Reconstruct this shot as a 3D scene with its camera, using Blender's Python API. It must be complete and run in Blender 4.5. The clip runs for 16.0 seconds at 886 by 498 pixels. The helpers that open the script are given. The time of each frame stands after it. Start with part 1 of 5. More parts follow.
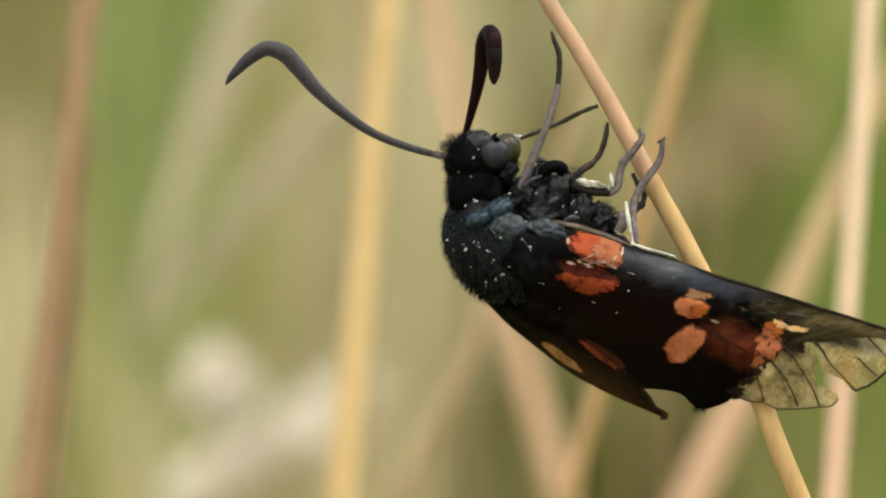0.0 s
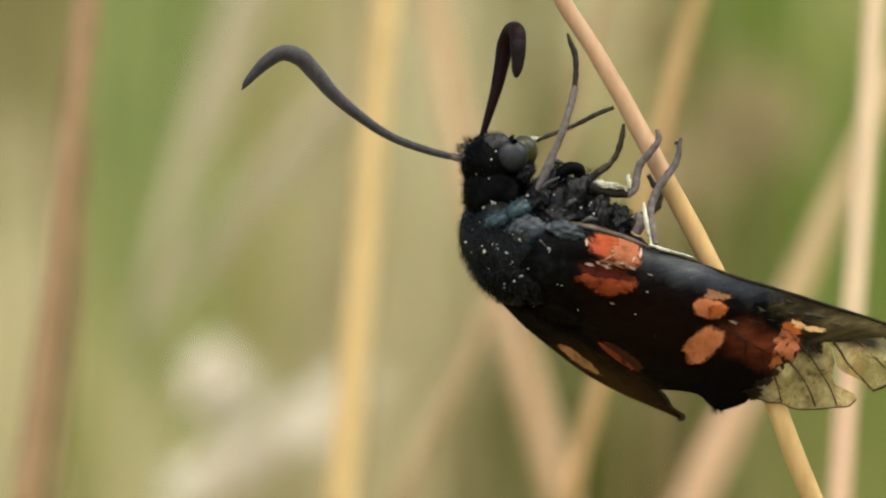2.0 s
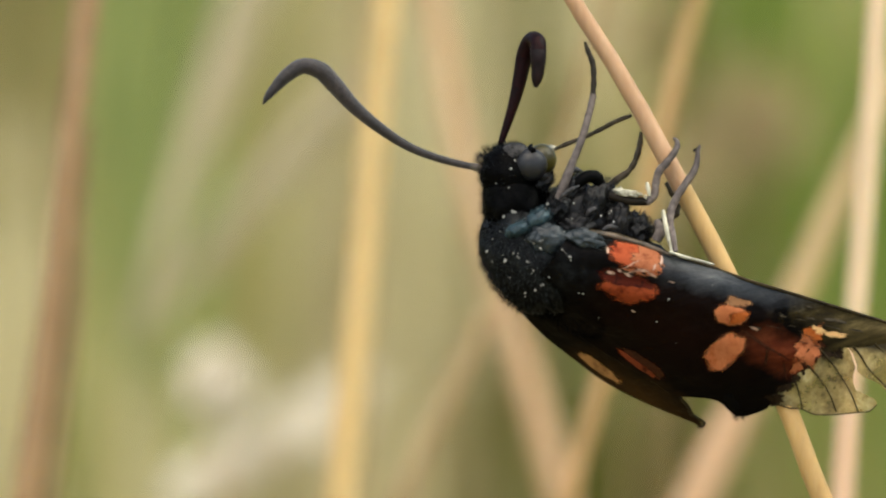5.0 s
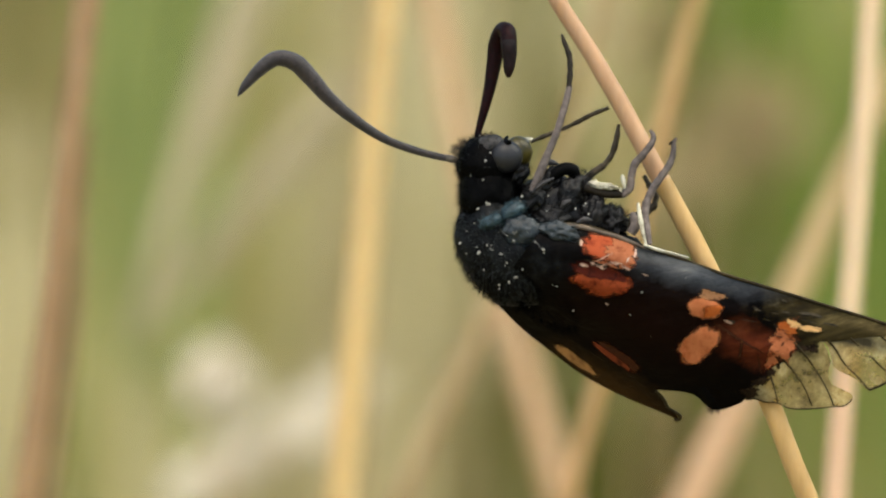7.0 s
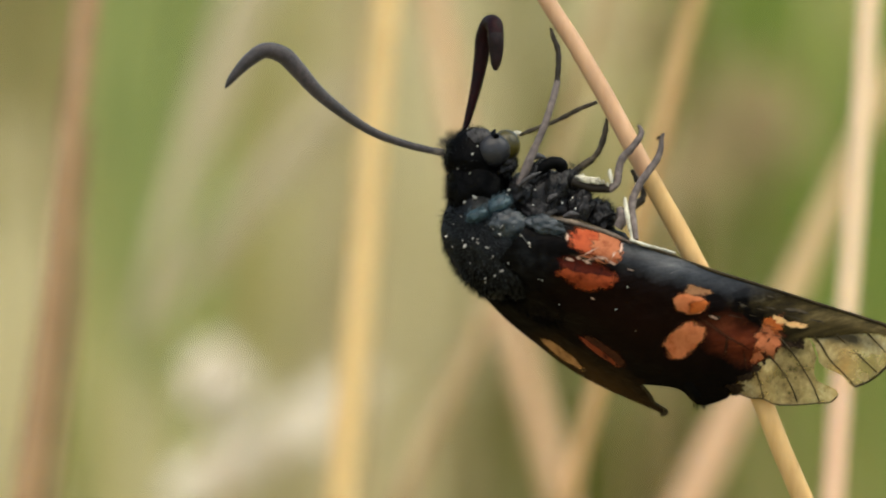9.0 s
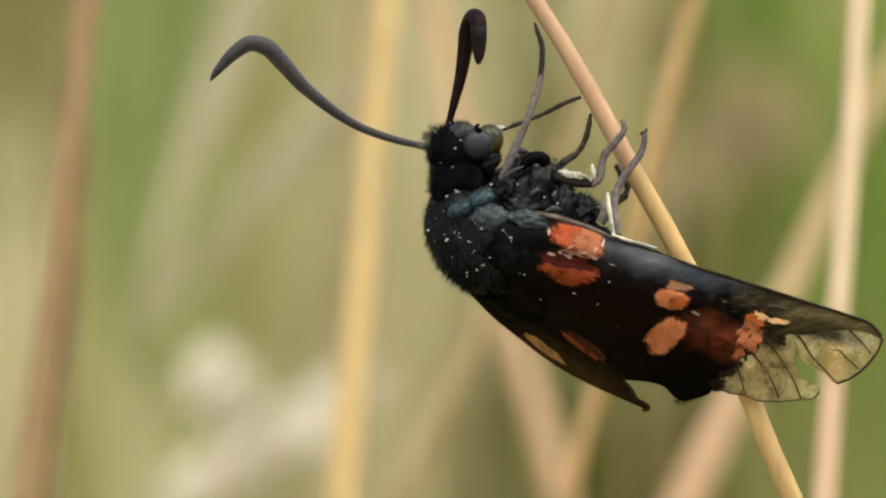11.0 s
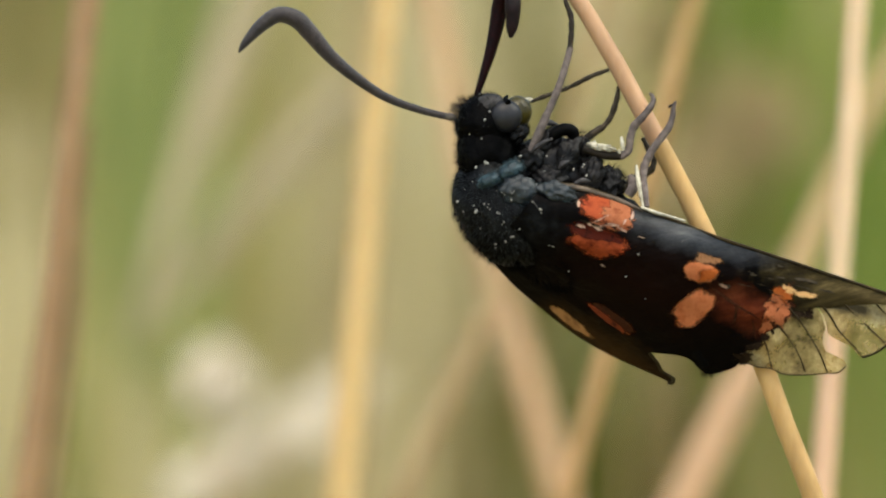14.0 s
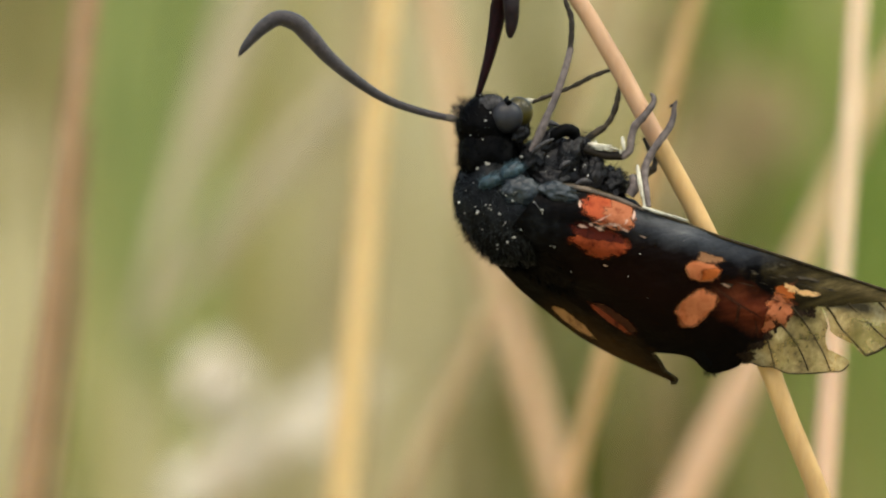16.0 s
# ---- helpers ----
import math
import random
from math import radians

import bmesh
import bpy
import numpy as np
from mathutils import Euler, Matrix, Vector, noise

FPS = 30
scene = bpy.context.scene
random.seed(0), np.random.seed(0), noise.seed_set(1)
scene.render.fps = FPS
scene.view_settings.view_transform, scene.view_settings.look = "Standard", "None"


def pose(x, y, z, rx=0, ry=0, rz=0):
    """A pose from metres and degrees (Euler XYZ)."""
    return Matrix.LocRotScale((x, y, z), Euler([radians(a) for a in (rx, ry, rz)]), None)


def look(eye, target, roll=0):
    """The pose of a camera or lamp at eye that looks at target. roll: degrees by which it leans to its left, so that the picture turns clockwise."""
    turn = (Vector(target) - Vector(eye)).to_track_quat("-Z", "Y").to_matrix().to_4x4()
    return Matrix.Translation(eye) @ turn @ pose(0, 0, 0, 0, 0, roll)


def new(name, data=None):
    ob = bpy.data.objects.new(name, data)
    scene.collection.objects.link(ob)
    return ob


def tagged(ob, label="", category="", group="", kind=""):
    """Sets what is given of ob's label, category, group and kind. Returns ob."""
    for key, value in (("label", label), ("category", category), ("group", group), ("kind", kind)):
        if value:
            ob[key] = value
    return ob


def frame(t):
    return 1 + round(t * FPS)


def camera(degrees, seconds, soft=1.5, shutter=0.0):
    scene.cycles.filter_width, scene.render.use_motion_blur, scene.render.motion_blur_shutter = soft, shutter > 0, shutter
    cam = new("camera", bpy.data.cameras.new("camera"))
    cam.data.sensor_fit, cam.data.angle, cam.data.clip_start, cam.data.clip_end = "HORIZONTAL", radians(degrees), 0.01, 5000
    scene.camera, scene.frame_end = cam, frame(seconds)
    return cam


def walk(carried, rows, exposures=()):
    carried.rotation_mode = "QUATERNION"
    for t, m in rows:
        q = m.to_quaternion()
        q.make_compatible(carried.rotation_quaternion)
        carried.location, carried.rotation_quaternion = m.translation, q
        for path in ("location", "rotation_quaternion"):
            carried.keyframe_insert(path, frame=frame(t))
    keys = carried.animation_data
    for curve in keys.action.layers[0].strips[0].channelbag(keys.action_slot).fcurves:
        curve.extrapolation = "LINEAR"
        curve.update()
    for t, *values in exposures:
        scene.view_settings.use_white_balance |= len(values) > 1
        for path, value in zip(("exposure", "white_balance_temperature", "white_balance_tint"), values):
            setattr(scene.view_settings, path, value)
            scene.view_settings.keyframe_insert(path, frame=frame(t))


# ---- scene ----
cam = camera(12, 16.0, soft=2.1)
LEVEL = pose(0, 0, 0.35, 78, 0, 0)
cam.data.dof.use_dof = True
cam.data.dof.focus_distance = 0.1766
cam.data.dof.aperture_fstop = 30
walk(cam, [(0, LEVEL), (16, LEVEL)], exposures=[(0, 1.30, 6750, 1), (16, 1.30, 6750, 1)])

# ---- world and sun: bright hazy sky ----
world = bpy.data.worlds.new("hazy_sky")
scene.world = world
world.use_nodes = True
wn = world.node_tree.nodes
sky = wn.new("ShaderNodeTexSky")
sky.sky_type = "NISHITA"
sky.sun_disc = False
sky.sun_elevation = radians(68)
sky.sun_rotation = radians(200)
sky.dust_density = 4
wn["Background"].inputs["Strength"].default_value = 0.14
world.node_tree.links.new(sky.outputs[0], wn["Background"].inputs["Color"])
sun = new("sun", bpy.data.lights.new("sun", "SUN"))
sun.data.energy = 1.4
sun.data.angle = radians(45)
sun.data.color = (1.0, 0.95, 0.86)
sun.matrix_world = look((0.85, 0.12, 0.95), (0, 0, 0))


# ---- materials ----
def node_material(name, rough=0.6, spec=0.5):
    m = bpy.data.materials.new(name)
    m.use_nodes = True
    b = m.node_tree.nodes["Principled BSDF"]
    b.inputs["Roughness"].default_value = rough
    b.inputs["Specular IOR Level"].default_value = spec
    return m, m.node_tree.nodes, m.node_tree.links, b


def noise_ramp(n, l, scale, stops, coords, stretch=(1, 1, 1), detail=4, rough=0.6):
    """Noise on the object's own coordinates, through a colour ramp."""
    mp = n.new("ShaderNodeMapping")
    mp.inputs["Scale"].default_value = stretch
    l.new(coords, mp.inputs["Vector"])
    t = n.new("ShaderNodeTexNoise")
    t.inputs["Scale"].default_value = scale
    t.inputs["Detail"].default_value = detail
    t.inputs["Roughness"].default_value = rough
    l.new(mp.outputs[0], t.inputs["Vector"])
    r = n.new("ShaderNodeValToRGB")
    while len(r.color_ramp.elements) < len(stops):
        r.color_ramp.elements.new(0.5)
    for e, (p, c) in zip(r.color_ramp.elements, stops):
        e.position, e.color = p, (*c, 1)
    l.new(t.outputs["Fac"], r.inputs["Fac"])
    return r.outputs["Color"], t.outputs["Fac"]


def bump(n, l, b, height, strength, distance):
    k = n.new("ShaderNodeBump")
    k.inputs["Strength"].default_value = strength
    k.inputs["Distance"].default_value = distance
    l.new(height, k.inputs["Height"])
    l.new(k.outputs[0], b.inputs["Normal"])


def mixed(n, l, fac, a, c):
    x = n.new("ShaderNodeMix")
    x.data_type = "RGBA"
    for s, v in ((x.inputs[0], fac), (x.inputs[6], a), (x.inputs[7], c)):
        if isinstance(v, tuple):
            s.default_value = (*v, 1)
        elif isinstance(v, float):
            s.default_value = v
        else:
            l.new(v, s)
    return x.outputs[2]


def grained(name, dark, light, scale, rough=0.6, spec=0.4, stretch=(1, 1, 1), relief=0.00003, strength=0.5, sheen=0.0, blotch=(0.7, 1.15)):
    """A surface of two tones in grain and in blotches, with fine relief."""
    m, n, l, b = node_material(name, rough, spec)
    co = n.new("ShaderNodeTexCoord").outputs["Object"]
    mid = tuple((x + y) / 2 for x, y in zip(dark, light))
    fine, h = noise_ramp(n, l, scale, [(0.3, dark), (0.55, mid), (0.75, light)], co, stretch)
    blot, _ = noise_ramp(n, l, scale * 0.13, [(0.35, (blotch[0],) * 3), (0.65, (blotch[1], blotch[1] * 0.98, blotch[1] * 0.95))], co, stretch, 2)
    x = n.new("ShaderNodeMix")
    x.data_type, x.blend_type = "RGBA", "MULTIPLY"
    x.inputs[0].default_value = 1
    l.new(fine, x.inputs[6])
    l.new(blot, x.inputs[7])
    l.new(x.outputs[2], b.inputs["Base Color"])
    b.inputs["Sheen Weight"].default_value = sheen
    bump(n, l, b, h, strength, relief)
    return m


def straw(name, dark, light, thin=0.25):
    """Dry or green stalk: long fibres, some light through."""
    m = grained(name, dark, light, 1500, 0.62, 0.3, (1, 1, 0.15), 0.00004, 0.4, blotch=(0.9, 1.06))
    b = m.node_tree.nodes["Principled BSDF"]
    b.inputs["Subsurface Weight"].default_value = thin
    b.inputs["Subsurface Radius"].default_value = (1, 0.7, 0.4)
    b.inputs["Subsurface Scale"].default_value = 0.0004
    return m


def leafy(name, dark, light, scale=60):
    """Thin leaf tissue: part of the light passes through; tones vary from blade to blade."""
    m, n, l, b = node_material(name, 0.55, 0.35)
    co = n.new("ShaderNodeTexCoord").outputs["Object"]
    col, h = noise_ramp(n, l, scale, [(0.3, dark), (0.7, light)], co, (1, 1, 0.2), 3)
    g = n.new("ShaderNodeNewGeometry")
    r = n.new("ShaderNodeHueSaturation")
    mr = n.new("ShaderNodeMapRange")
    mr.inputs["To Min"].default_value, mr.inputs["To Max"].default_value = 0.75, 1.25
    l.new(g.outputs["Random Per Island"], mr.inputs["Value"])
    l.new(mr.outputs[0], r.inputs["Value"])
    l.new(col, r.inputs["Color"])
    l.new(r.outputs[0], b.inputs["Base Color"])
    bump(n, l, b, h, 0.3, 0.0003)
    t = n.new("ShaderNodeBsdfTranslucent")
    l.new(r.outputs[0], t.inputs["Color"])
    x = n.new("ShaderNodeMixShader")
    x.inputs[0].default_value = 0.35
    l.new(b.outputs[0], x.inputs[1])
    l.new(t.outputs[0], x.inputs[2])
    l.new(x.outputs[0], n["Material Output"].inputs["Surface"])
    return m


def turned(n, l, co, degrees):
    """Coordinates turned so that x runs along the wing."""
    mp = n.new("ShaderNodeMapping")
    mp.inputs["Rotation"].default_value = (0, radians(-degrees), 0)
    l.new(co, mp.inputs["Vector"])
    return mp.outputs[0]


def patch(n, l, co, place, size, soft, amount, grain=1100, tilt=14):
    """A soft-edged, uneven area round a place on the wing, 0 to amount."""
    mp = n.new("ShaderNodeMapping")
    mp.vector_type = "TEXTURE"
    mp.inputs["Location"].default_value = [v / 1000 for v in place]
    mp.inputs["Rotation"].default_value = (0, radians(tilt), 0)
    mp.inputs["Scale"].default_value = [v / 1000 for v in size]
    l.new(co, mp.inputs["Vector"])
    ln = n.new("ShaderNodeVectorMath")
    ln.operation = "LENGTH"
    l.new(mp.outputs[0], ln.inputs[0])
    t = n.new("ShaderNodeTexNoise")
    t.inputs["Scale"].default_value = grain
    t.inputs["Detail"].default_value = 5
    t.inputs["Roughness"].default_value = 0.65
    l.new(co, t.inputs["Vector"])
    ad = n.new("ShaderNodeMath")
    ad.operation = "MULTIPLY_ADD"
    ad.inputs[1].default_value = 0.9
    l.new(t.outputs["Fac"], ad.inputs[0])
    l.new(ln.outputs["Value"], ad.inputs[2])
    mr = n.new("ShaderNodeMapRange")
    mr.inputs["From Min"].default_value, mr.inputs["From Max"].default_value = 1.45 - soft, 1.45
    mr.inputs["To Min"].default_value, mr.inputs["To Max"].default_value = amount, 0
    l.new(ad.outputs[0], mr.inputs["Value"])
    return mr.outputs[0]


def wing_material():
    """Black scales, glossy along the front edge with a blue-grey sky sheen painted into the colour, browner and worn
    toward the tip, a rusty area before the outer spot.
    """
    m, n, l, b = node_material("wing_scales", 0.45, 0.03)
    co = n.new("ShaderNodeTexCoord").outputs["Object"]
    run = turned(n, l, co, -14.7)
    base, h = noise_ramp(n, l, 1500, [(0.3, (0.0007, 0.0004, 0.0003)), (0.6, (0.0017, 0.0011, 0.0008)), (0.8, (0.0048, 0.0036, 0.0026))],
                         co, (1, 1, 1), 5)
    # sky reflection along the front edge, painted as blue-grey base colour
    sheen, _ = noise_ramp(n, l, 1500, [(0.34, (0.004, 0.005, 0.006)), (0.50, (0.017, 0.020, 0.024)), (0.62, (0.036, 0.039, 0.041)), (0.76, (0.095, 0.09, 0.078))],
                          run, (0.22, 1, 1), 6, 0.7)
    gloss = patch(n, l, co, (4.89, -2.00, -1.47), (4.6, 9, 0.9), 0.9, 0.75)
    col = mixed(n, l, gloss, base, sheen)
    # warm light through the middle of the wing, mixed in as red-brown colour
    col = mixed(n, l, patch(n, l, co, (3.05, -1.00, -3.55), (5.8, 9, 2.4), 0.9, 0.28), col, (0.014, 0.0035, 0.0012))
    # brown lower edge, its translucent glow put into the colour
    col = mixed(n, l, patch(n, l, co, (1.79, 0.00, -6.43), (4.6, 9, 1.0), 0.9, 0.8, 1100, 32), col, (0.034, 0.016, 0.004))
    bloom, _ = noise_ramp(n, l, 2000, [(0.35, (0.0008, 0.0009, 0.001)), (0.55, (0.006, 0.0068, 0.0075)), (0.75, (0.020, 0.0225, 0.024))], co, (1, 1, 1), 6, 0.7)
    col = mixed(n, l, patch(n, l, co, (-1.65, -1.50, -1.05), (1.7, 9, 1.7), 1.0, 0.75, 1100), col, bloom)
    # rust-red mottling, with the glow of light through the wing painted in
    rust, _ = noise_ramp(n, l, 1000, [(0.35, (0.024, 0.005, 0.002)), (0.55, (0.110, 0.022, 0.008)), (0.78, (0.24, 0.066, 0.026))], run, (0.3, 1, 1), 5)
    col = mixed(n, l, patch(n, l, co, (7.35, -1.00, -4.62), (2.25, 9, 1.12), 0.95, 0.78, 1100, 26), col, rust)
    streak, _ = noise_ramp(n, l, 2200, [(0.35, (0.015, 0.0115, 0.005)), (0.56, (0.045, 0.033, 0.012)), (0.78, (0.12, 0.092, 0.038))],
                           run, (0.10, 1, 1), 6, 0.7)
    col = mixed(n, l, patch(n, l, co, (12.62, 0.00, -3.93), (5.4, 9, 2.2), 0.6, 1.0), col, streak)
    l.new(col, b.inputs["Base Color"])
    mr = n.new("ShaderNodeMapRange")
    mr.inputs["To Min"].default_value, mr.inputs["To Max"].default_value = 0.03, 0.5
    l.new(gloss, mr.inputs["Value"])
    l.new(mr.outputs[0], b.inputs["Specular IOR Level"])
    _, fold = noise_ramp(n, l, 700, [(0, (0, 0, 0)), (1, (1, 1, 1))], run, (0.15, 1, 1), 4)
    k = n.new("ShaderNodeBump")
    k.inputs["Strength"].default_value = 0.5
    k.inputs["Distance"].default_value = 0.0003
    l.new(fold, k.inputs["Height"])
    f = n.new("ShaderNodeBump")
    f.inputs["Strength"].default_value = 0.6
    f.inputs["Distance"].default_value = 0.00006
    l.new(h, f.inputs["Height"])
    l.new(k.outputs[0], f.inputs["Normal"])
    l.new(f.outputs[0], b.inputs["Normal"])
    return m


def spot_material(name, dark, mid, pale, worn=0.36):
    """Coloured scales, some lost so that black shows, some rubbed pale; the rim frays out scale by scale."""
    m, n, l, b = node_material(name, 0.65, 0.06)
    co = n.new("ShaderNodeTexCoord").outputs["Object"]
    col, h = noise_ramp(n, l, 1500, [(worn - 0.1, (0.01, 0.004, 0.002)), (worn, dark), (0.5, mid), (0.62, mid), (0.74, pale)], co, (1, 1, 1), 7, 0.7)
    l.new(col, b.inputs["Base Color"])
    bump(n, l, b, h, 0.6, 0.00012)
    rim = n.new("ShaderNodeAttribute")
    rim.attribute_name = "rim"
    t = n.new("ShaderNodeTexNoise")
    t.inputs["Scale"].default_value = 2600
    t.inputs["Detail"].default_value = 5
    t.inputs["Roughness"].default_value = 0.7
    l.new(co, t.inputs["Vector"])
    ad = n.new("ShaderNodeMath")
    ad.operation = "MULTIPLY_ADD"
    ad.inputs[1].default_value = 0.75
    l.new(t.outputs["Fac"], ad.inputs[0])
    l.new(rim.outputs["Fac"], ad.inputs[2])
    mr = n.new("ShaderNodeMapRange")
    mr.inputs["From Min"].default_value, mr.inputs["From Max"].default_value = 1.10, 1.31
    l.new(ad.outputs[0], mr.inputs["Value"])
    clear = n.new("ShaderNodeBsdfTransparent")
    x = n.new("ShaderNodeMixShader")
    l.new(mr.outputs[0], x.inputs[0])
    l.new(b.outputs[0], x.inputs[1])
    l.new(clear.outputs[0], x.inputs[2])
    l.new(x.outputs[0], n["Material Output"].inputs["Surface"])
    return m


def membrane_material():
    """Wing skin that has lost its scales: thin, grey-green, with shreds of scales left."""
    m, n, l, b = node_material("wing_membrane", 0.35, 0.25)
    co = n.new("ShaderNodeTexCoord").outputs["Object"]
    col, h = noise_ramp(n, l, 620, [(0.32, (0.065, 0.045, 0.020)), (0.43, (0.27, 0.20, 0.090)), (0.54, (0.44, 0.345, 0.170)), (0.66, (0.72, 0.64, 0.40))], co, (1, 1, 1), 7, 0.7)
    l.new(col, b.inputs["Base Color"])
    bump(n, l, b, h, 0.5, 0.00005)
    t = n.new("ShaderNodeBsdfTransparent")
    t.inputs["Color"].default_value = (0.86, 0.81, 0.54, 1)
    x = n.new("ShaderNodeMixShader")
    mask, _ = noise_ramp(n, l, 480, [(0.32, (0.95, 0.95, 0.95)), (0.45, (0.60, 0.60, 0.60)), (0.59, (0.36, 0.36, 0.36)), (0.70, (0.82, 0.82, 0.82))], co, (1, 1, 1), 6, 0.65)
    left = patch(n, l, co, (9.40, 0.00, -4.75), (1.05, 9, 0.55), 0.9, 0.75, 1500)
    more = patch(n, l, co, (11.43, 0.00, -4.29), (2.9, 9, 0.5), 0.7, 1.0, 1500)
    low = patch(n, l, co, (7.29, 0.00, -6.66), (1.15, 9, 0.75), 0.9, 0.8, 1500)
    both = n.new("ShaderNodeMath")
    both.operation = "MAXIMUM"
    l.new(left, both.inputs[0])
    l.new(more, both.inputs[1])
    every = n.new("ShaderNodeMath")
    every.operation = "MAXIMUM"
    l.new(both.outputs[0], every.inputs[0])
    l.new(low, every.inputs[1])
    l.new(mixed(n, l, every.outputs[0], col, (0.026, 0.020, 0.010)), b.inputs["Base Color"])
    l.new(mixed(n, l, every.outputs[0], mask, (1.0, 1.0, 1.0)), x.inputs[0])
    l.new(t.outputs[0], x.inputs[1])
    l.new(b.outputs[0], x.inputs[2])
    l.new(x.outputs[0], n["Material Output"].inputs["Surface"])
    return m


BLACK = grained("black_cuticle", (0.0004, 0.0004, 0.0004), (0.0019, 0.0018, 0.0017), 2600, 0.5, 0.04, relief=0.00006)
THORAX = grained("bloomed_black", (0.0014, 0.0016, 0.0018), (0.014, 0.016, 0.0175), 2400, 0.55, 0.15, relief=0.00006, blotch=(0.4, 1.4))
FUR = grained("black_hair", (0.0004, 0.0004, 0.0004), (0.0011, 0.0010, 0.0010), 3000, 0.7, 0.015)
FUZZ = grained("grey_fuzz", (0.008, 0.0095, 0.0108), (0.036, 0.041, 0.045), 3000, 0.6, 0.2)
BLUE = grained("blue_black_scales", (0.004, 0.011, 0.015), (0.039, 0.077, 0.095), 4200, 0.45, 0.35, relief=0.00008)
DUSTY = grained("black_with_grey_scales", (0.0005, 0.0005, 0.0006), (0.022, 0.0195, 0.019), 1500, 0.42, 0.16, relief=0.00008, strength=0.6, blotch=(0.25, 1.5))
SLATE = grained("slate_scales", (0.006, 0.009, 0.011), (0.035, 0.045, 0.052), 3600, 0.45, 0.35, relief=0.00008)
WING = wing_material()
SKIN = membrane_material()
VEIN = grained("vein_brown", (0.010, 0.007, 0.003), (0.050, 0.036, 0.015), 3000, 0.6, 0.08)
RED = spot_material("red_scales", (0.14, 0.018, 0.005), (0.25, 0.048, 0.016), (0.34, 0.12, 0.055), 0.38)
CRIMSON = spot_material("dark_red_scales", (0.065, 0.008, 0.001), (0.165, 0.030, 0.008), (0.25, 0.066, 0.022), 0.36)
ORANGE = spot_material("orange_scales", (0.22, 0.055, 0.016), (0.325, 0.106, 0.040), (0.41, 0.17, 0.075), 0.33)
CREAM = spot_material("peach_scales", (0.34, 0.13, 0.04), (0.56, 0.33, 0.14), (0.74, 0.54, 0.30), 0.38)
PINK = spot_material("pink_worn_scales", (0.15, 0.038, 0.014), (0.26, 0.088, 0.038), (0.40, 0.20, 0.11), 0.38)
FOLD = grained("brown_fold", (0.018, 0.013, 0.009), (0.14, 0.105, 0.075), 1800, 0.5, 0.2, relief=0.00006)
RUBBED = grained("rubbed_scales", (0.008, 0.0065, 0.004), (0.072, 0.055, 0.034), 2500, 0.6, 0.10)
MAROON = spot_material("maroon_scales", (0.04, 0.007, 0.002), (0.12, 0.024, 0.008), (0.30, 0.11, 0.05), 0.40)
DEEP = spot_material("blackish_red_scales", (0.010, 0.002, 0.001), (0.040, 0.005, 0.0015), (0.085, 0.014, 0.004), 0.44)
SALMON = spot_material("salmon_scales", (0.14, 0.032, 0.010), (0.28, 0.090, 0.036), (0.48, 0.25, 0.13), 0.45)
MESH = spot_material("brown_worn_mesh", (0.07, 0.027, 0.011), (0.17, 0.082, 0.036), (0.38, 0.22, 0.115), 0.48)
RUST = spot_material("burnt_orange_scales", (0.17, 0.035, 0.006), (0.27, 0.068, 0.014), (0.36, 0.12, 0.035), 0.38)
BARE = spot_material("bare_wing_streak", (0.008, 0.003, 0.001), (0.03, 0.009, 0.003), (0.07, 0.025, 0.008), 0.30)
FOREHEAD = grained("grey_forehead", (0.010, 0.010, 0.010), (0.060, 0.056, 0.055), 2600, 0.6, 0.15)
GREY_SCALES = grained("grey_scales", (0.008, 0.0075, 0.008), (0.080, 0.074, 0.075), 3200, 0.5, 0.2, relief=0.00008, strength=0.7)
TAN = spot_material("tan_scales", (0.10, 0.045, 0.014), (0.28, 0.140, 0.052), (0.42, 0.25, 0.115), 0.35)
GREY_LEG = grained("grey_leg", (0.055, 0.043, 0.039), (0.19, 0.155, 0.14), 3000, 0.6, 0.2)
DARK_LEG = grained("dark_leg", (0.005, 0.004, 0.0025), (0.030, 0.022, 0.014), 3000, 0.55, 0.10)
BROWN_LEG = grained("brown_leg", (0.010, 0.007, 0.004), (0.066, 0.050, 0.031), 3000, 0.55, 0.15)
FRAYED = spot_material("frayed_brown_scales", (0.006, 0.003, 0.001), (0.016, 0.009, 0.004), (0.06, 0.042, 0.02), 0.42)
FLAKES = spot_material("pale_flaking_scales", (0.20, 0.11, 0.075), (0.36, 0.24, 0.18), (0.62, 0.50, 0.42), 0.40)
PALE = grained("pale_scales", (0.16, 0.145, 0.10), (0.68, 0.64, 0.50), 1800, 0.5, 0.4)
ANTENNA = grained("antenna_grey", (0.007, 0.0052, 0.0052), (0.037, 0.027, 0.0265), 5000, 0.6, 0.3, relief=0.00006, strength=0.7, sheen=0.18, blotch=(0.5, 1.3))
ANTENNA_RED = grained("antenna_maroon", (0.002, 0.0003, 0.0004), (0.015, 0.0014, 0.0021), 5000, 0.5, 0.08, relief=0.00005)
CLUB = grained("club_brown", (0.002, 0.0006, 0.0007), (0.011, 0.0034, 0.0035), 3500, 0.6, 0.15, relief=0.00006, strength=0.7)
SOCKET = grained("pale_grey_joint", (0.05, 0.042, 0.036), (0.17, 0.145, 0.125), 3500, 0.6, 0.2)
EYE = grained("eye_grey", (0.010, 0.010, 0.0115), (0.019, 0.019, 0.0215), 9000, 0.4, 0.25, relief=0.00001)
OLIVE = grained("olive_lens", (0.013, 0.011, 0.0015), (0.060, 0.048, 0.008), 1800, 0.3, 0.3)
POLLEN = grained("pollen", (0.16, 0.155, 0.14), (0.50, 0.48, 0.43), 5000, 0.6)
